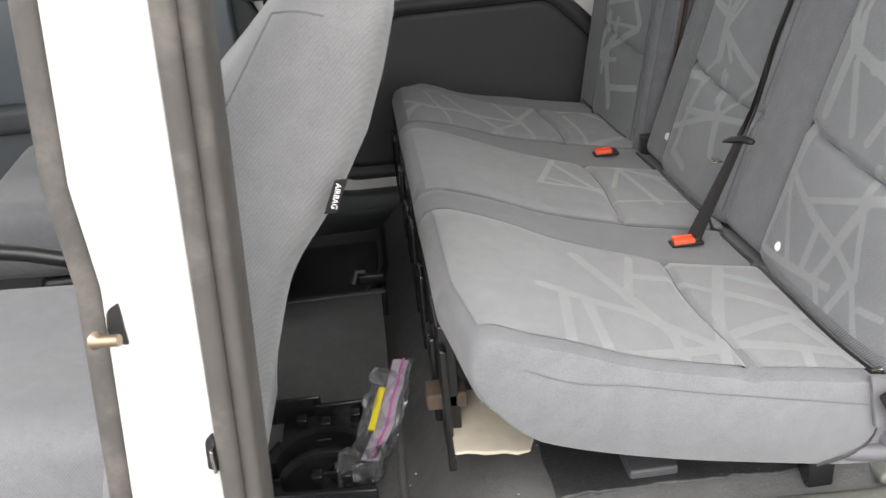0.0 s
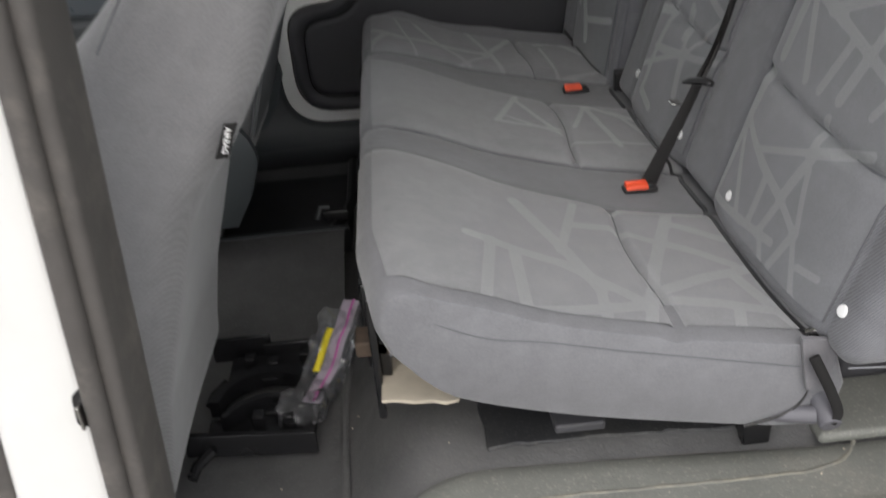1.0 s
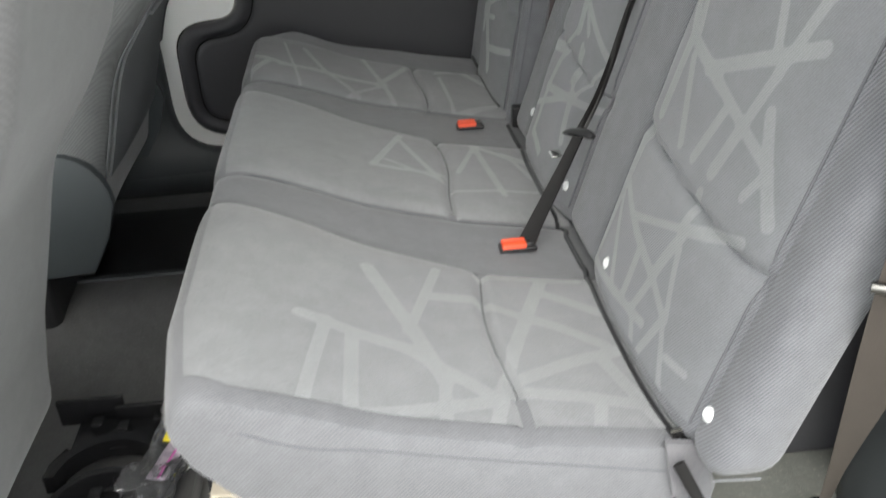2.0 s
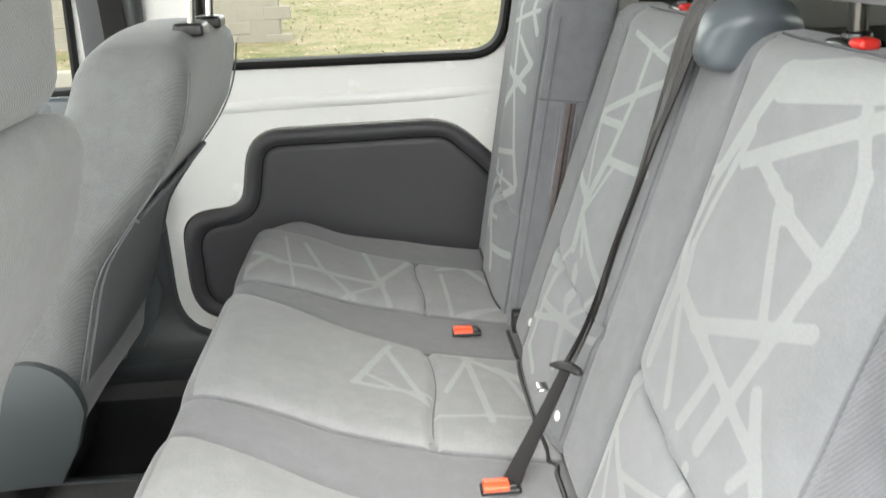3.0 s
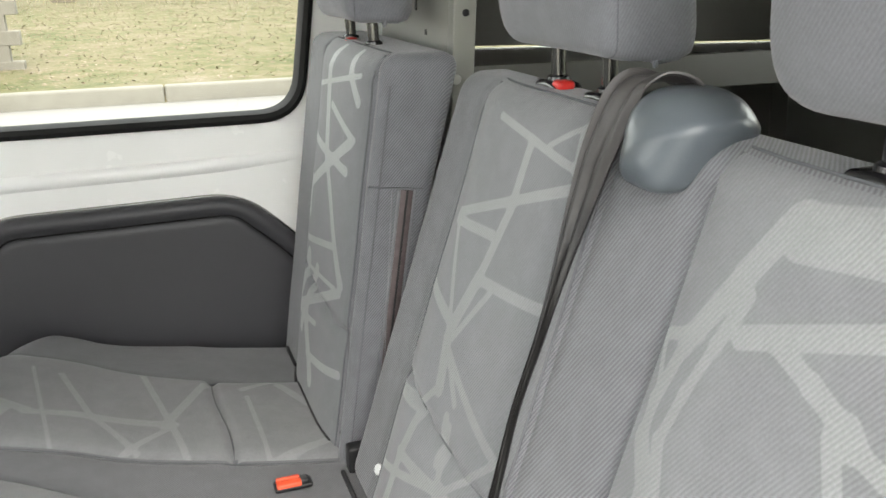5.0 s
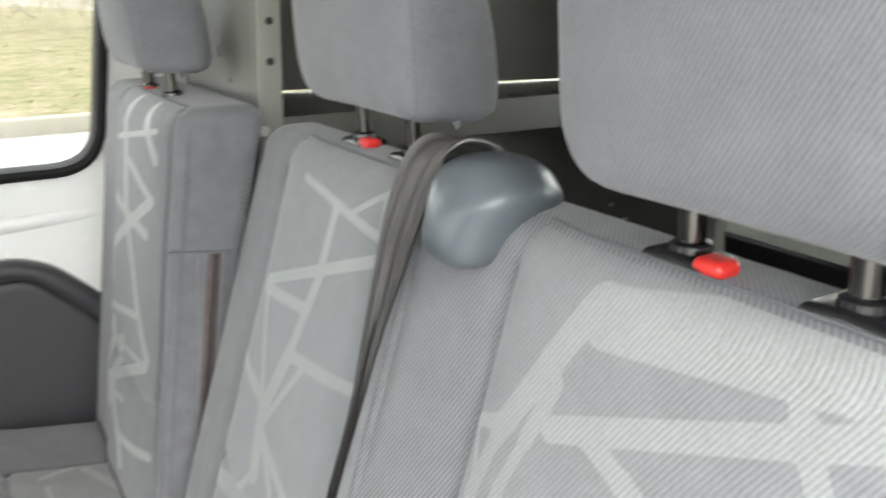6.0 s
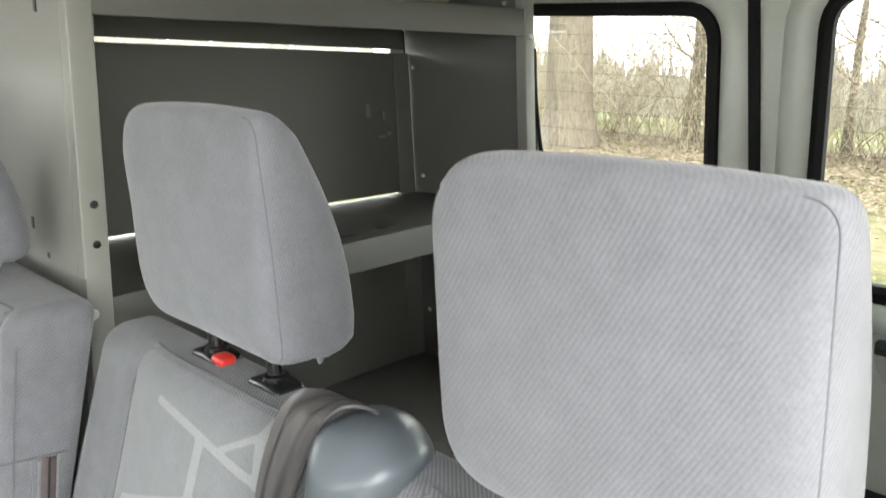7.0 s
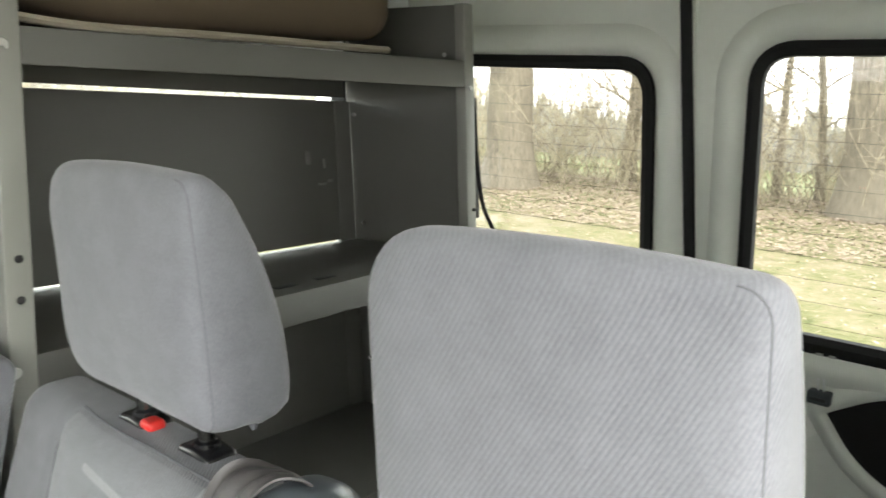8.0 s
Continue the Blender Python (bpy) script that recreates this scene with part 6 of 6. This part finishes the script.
for i in range(9):
    m = pose(-9 + i * 2.5, 12.2, -0.6)
    if stone is None:
        stone = part("kerb", box((0, 0, 0), (2.486, 0.16, 0.285), 0.03), KERB)
        stone.matrix_basis = m
        tagged(stone, "pale concrete kerb length beside the grass", "kerb", group="kerb stones")
    else:
        copy_thing(stone, m)

# concrete block wall on the verge
BLOCKS = plain("tan_concrete_block", (0.14, 0.128, 0.105), 0.9, scale=3, spots=0.2, grain=0.6, fine=40)
bw = thing("block_wall", "tan concrete block retaining wall on the grass", "wall", (-3.6, 14.5, -0.4))
part("mortar", box((-5.95, 14.55, -0.40), (-0.87, 14.75, 1.55), 0.01), plain("mortar", (0.15, 0.138, 0.115), 0.95), bw)
blk = bpy.data.meshes.new("block")
tmp = box((0, 0, 0), (0.388, 0.2, 0.188), 0.012)
tmp.to_mesh(blk)
tmp.free()
blk.materials.append(BLOCKS)
for row in range(10):
    for c in range(13):
        if row * 0.2 > 1.9:
            continue
        o = new("block", blk)
        o.parent = bw
        o.matrix_parent_inverse = bw.matrix_basis.inverted()
        o.matrix_basis = pose(-5.9 + c * 0.4 - 0.2 * (row % 2), 14.542 + 0.003 * ((row * 7 + c * 3) % 5), -0.36 + row * 0.2)

kb = Nodes("grey_brown_bark")
vb = kb.add("Mapping")
vb.inputs["Scale"].default_value = (9, 9, 1.6)
kb.put(kb.where(), vb.inputs["Vector"])
nb, nc = kb.noise(vb.outputs[0], 3.0, 6, 0.7), kb.noise(kb.where(), 1.5, 3)
BARK = kb.done(kb.mix(nc, kb.ramp(nb, (0.35, (0.06, 0.052, 0.04)), (0.65, (0.20, 0.17, 0.13))), (0.15, 0.13, 0.10)), 0.95, 0, kb.bump(nb, 1.0, 0.04), 0.1)
TWIG = plain("pale_twigs", (0.235, 0.198, 0.135), 0.9, scale=2, spots=0.3, grain=0.3, fine=80)
TWIG_DARK = plain("brown_twigs", (0.11, 0.09, 0.065), 0.9, scale=2, spots=0.3, grain=0.3, fine=80)
# greyer than the near twigs: distance haze is put into the colour
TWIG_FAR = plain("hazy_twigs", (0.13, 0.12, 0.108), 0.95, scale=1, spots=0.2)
LEAF = Nodes("dry_leaves")
isl = LEAF.add("NewGeometry").outputs["Random Per Island"]
LEAF = LEAF.done(LEAF.ramp(isl, (0.0, (0.125, 0.092, 0.065)), (0.5, (0.175, 0.135, 0.102)), (1.0, (0.23, 0.185, 0.145))), 0.9, spec=0.2)
rnd = random.Random(5)


class Soup:
    """Vertices and faces gathered for one mesh."""

    def __init__(self):
        self.v, self.f = [], []

    def limb(self, pts, r0, r1, sides=3):
        base = len(self.v)
        n = len(pts)
        for i, p in enumerate(pts):
            d = (pts[min(i + 1, n - 1)] - pts[max(i - 1, 0)]).normalized()
            s = d.cross(Vector((0.31, 0.2, 0.9)))
            if s.length < 1e-3:
                s = d.cross(Vector((1, 0, 0)))
            s.normalize()
            t = s.cross(d)
            r = r0 + (r1 - r0) * i / (n - 1)
            for k in range(sides):
                a = 2 * math.pi * k / sides
                self.v.append(p + s * r * math.cos(a) + t * r * math.sin(a))
        for i in range(n - 1):
            for k in range(sides):
                a, b = base + i * sides + k, base + i * sides + (k + 1) % sides
                self.f.append((a, b, b + sides, a + sides))

    def part(self, name, material, parent=None, label=""):
        me = bpy.data.meshes.new(name)
        me.from_pydata([tuple(p) for p in self.v], [], self.f)
        me.materials.append(material)
        me.shade_smooth()
        ob = new(name, me)
        if parent is not None:
            ob.parent = parent
            ob.matrix_parent_inverse = parent.matrix_basis.inverted()
        if label:
            tagged(ob, label)
        return ob


def wander(p, d, length, n, wild):
    pts = [Vector(p)]
    d = Vector(d).normalized()
    for _ in range(n):
        d = (d + Vector((rnd.uniform(-wild, wild), rnd.uniform(-wild, wild), rnd.uniform(-wild, wild) + 0.02))).normalized()
        pts.append(pts[-1] + d * length / n)
    return pts


def tree(x, y, h, r, label, limbs=9):
    z = ground_z(x, y) - 0.05
    t = thing("tree", label, "tree", (x, y, z), group="bare trees")
    trunk, crown = Soup(), Soup()
    path = wander((x, y, z), (0.02, 0.01, 1), h, 9, 0.05)
    trunk.limb([path[0] - Vector((0, 0, 0.1))] + path, r * 1.3, r * 0.45, 12)
    trunk.limb([path[0] - Vector((0, 0, 0.1)), path[0] + Vector((0, 0, 0.25)), path[0] + Vector((0, 0, 0.7))], r * 1.75, r * 1.1, 12)
    for i in range(limbs):
        k = rnd.randint(2, 9)
        a = rnd.uniform(0, 6.283)
        main = wander(path[k], (math.cos(a), math.sin(a), rnd.uniform(0.2, 0.9)), h * rnd.uniform(0.2, 0.4), 6, 0.25)
        trunk.limb(main, r * 0.28, r * 0.06, 6)
        for q in main[2:]:
            for _ in range(3):
                sub = wander(q, (rnd.uniform(-1, 1), rnd.uniform(-1, 1), rnd.uniform(-0.2, 0.9)), h * rnd.uniform(0.08, 0.18), 5, 0.35)
                crown.limb(sub, r * 0.06, r * 0.012, 3)
                for s in sub[1:]:
                    crown.limb(wander(s, (rnd.uniform(-1, 1), rnd.uniform(-1, 1), rnd.uniform(-0.4, 0.8)), h * 0.05, 3, 0.4), r * 0.02, r * 0.006, 3)
    trunk.part("trunk", BARK, t)
    crown.part("crown", TWIG_DARK, t, "bare twigs")


tree(10.55, 8.97, 9.0, 0.29, "thick bare tree trunk at the edge of the wood")
tree(11.4, 4.3, 9.0, 0.32, "thick bare tree behind tangled brush")
for x, y, h, r in ((12.2, 7.6, 4.6, 0.05), (12.8, 6.9, 5.2, 0.06), (13.6, 6.2, 4.8, 0.055), (13.0, 8.3, 5.0, 0.05), (14.4, 9.2, 6.0, 0.08), (12.4, 5.2, 4.6, 0.05), (13.8, 4.4, 5.6, 0.07), (14.6, 3.2, 5.4, 0.06), (15.2, 7.4, 6.4, 0.09)):
    tree(x, y, h, r, "slender bare tree with forked twigs among brush", 8)
tree(9.0, 27.0, 8.0, 0.25, "bare tree at the far edge of the grass")
tree(5.5, 29.0, 8.0, 0.22, "bare tree at the far edge of the grass")
tree(-1.0, 30.0, 8.0, 0.22, "bare tree at the far edge of the grass")


def brush(name, label, n, spot, height, mat, thick=0.006):
    s = Soup()
    for _ in range(n):
        x, y = spot()
        z = ground_z(x, y)
        hgt = height * rnd.uniform(0.4, 1.2)
        main = wander((x, y, z), (rnd.uniform(-0.7, 0.7), rnd.uniform(-0.7, 0.7), 1), hgt, 6, 0.35)
        s.limb(main, thick, thick * 0.3)
        for q in main[2:]:
            s.limb(wander(q, (rnd.uniform(-1, 1), rnd.uniform(-1, 1), rnd.uniform(-0.5, 0.8)), hgt * rnd.uniform(0.2, 0.45), 4, 0.45), thick * 0.5, thick * 0.15)
    return tagged(s.part(name, mat), label, "brush", kind="stuff")


brush("brush", "tangled pale winter brush at the wood's edge", 760, lambda: (rnd.uniform(11.0, 13.5), rnd.uniform(1.5, 13.5)), 2.1, TWIG, 0.006)
brush("brush", "dark bramble stems at the wood's edge", 240, lambda: (rnd.uniform(11.0, 14.5), rnd.uniform(1.5, 13.5)), 2.5, TWIG_DARK, 0.006)
brush("brush", "tangled pale winter brush beyond the grass", 500, lambda: (rnd.uniform(-12, 16), rnd.uniform(26, 31)), 2.6, TWIG, 0.01)
brush("brush", "tall thin winter shrubs behind the tangle", 430, lambda: (rnd.uniform(12.0, 19), rnd.uniform(1, 16)), 4.2, TWIG, 0.007)
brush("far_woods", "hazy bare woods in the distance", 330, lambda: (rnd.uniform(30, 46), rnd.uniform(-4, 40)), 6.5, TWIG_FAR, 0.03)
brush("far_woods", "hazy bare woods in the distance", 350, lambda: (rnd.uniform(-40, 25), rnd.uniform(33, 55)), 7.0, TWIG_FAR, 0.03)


def tree_belt(label, radius, height, base, a0, a1, n):
    """A far, hazy belt of tree crowns with a ragged top."""
    me = bpy.data.meshes.new("backdrop_woods")
    v, f = [], []
    for i in range(n + 1):
        a = radians(a0 + (a1 - a0) * i / n)
        x, y = radius * math.cos(a), radius * math.sin(a)
        top = height * (0.72 + 0.28 * noise.noise(Vector((i * 0.035, 1.7, 0))) + 0.16 * noise.noise(Vector((i * 0.31, 4.2, 0)))) + height * rnd.uniform(-0.06, 0.06)
        v += [(x, y, base), (x, y, base + top)]
        if i:
            f.append((2 * i - 2, 2 * i, 2 * i + 1, 2 * i - 1))
    me.from_pydata(v, [], f)
    me.materials.append(WOODS)
    return tagged(new("backdrop_woods", me), label, "woods", kind="structure")


# the haze over the far trees is painted into their pale grey
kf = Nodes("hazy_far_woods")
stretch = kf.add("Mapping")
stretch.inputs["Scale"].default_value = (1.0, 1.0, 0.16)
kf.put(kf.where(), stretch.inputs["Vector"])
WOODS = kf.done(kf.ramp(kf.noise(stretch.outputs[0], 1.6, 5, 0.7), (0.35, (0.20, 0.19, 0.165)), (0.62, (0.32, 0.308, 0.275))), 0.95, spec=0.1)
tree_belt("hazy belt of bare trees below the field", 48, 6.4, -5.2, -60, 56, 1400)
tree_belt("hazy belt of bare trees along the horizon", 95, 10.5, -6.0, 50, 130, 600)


def litter(label, n, spot, size):
    s = Soup()
    for _ in range(n):
        x, y = spot()
        c = Vector((x, y, ground_z(x, y) + 0.012 + rnd.uniform(0, 0.02)))
        a = rnd.uniform(0, 6.283)
        u = Vector((math.cos(a), math.sin(a), rnd.uniform(-0.4, 0.4))) * size * rnd.uniform(0.6, 1.3)
        w = Vector((-math.sin(a), math.cos(a), rnd.uniform(-0.5, 0.5))) * size * rnd.uniform(0.3, 0.6)
        k = len(s.v)
        s.v += [c - u, c + w, c + u, c - w]
        s.f += [(k, k + 1, k + 2), (k, k + 2, k + 3)]
    return tagged(s.part("leaf_litter", LEAF), label, "fallen leaves", kind="stuff")


litter("dry brown fallen leaves on the grass behind the van", 38000, lambda: ((rnd.uniform(8.6, 12.5) if rnd.random() < 0.72 else 5.2 + 8 * rnd.random() ** 0.6), rnd.uniform(0.5, 12.5)), 0.024)
litter("dry brown fallen leaves on the verge", 22000, lambda: (rnd.uniform(-9, 14), 12.5 + 15 * rnd.random()), 0.028)
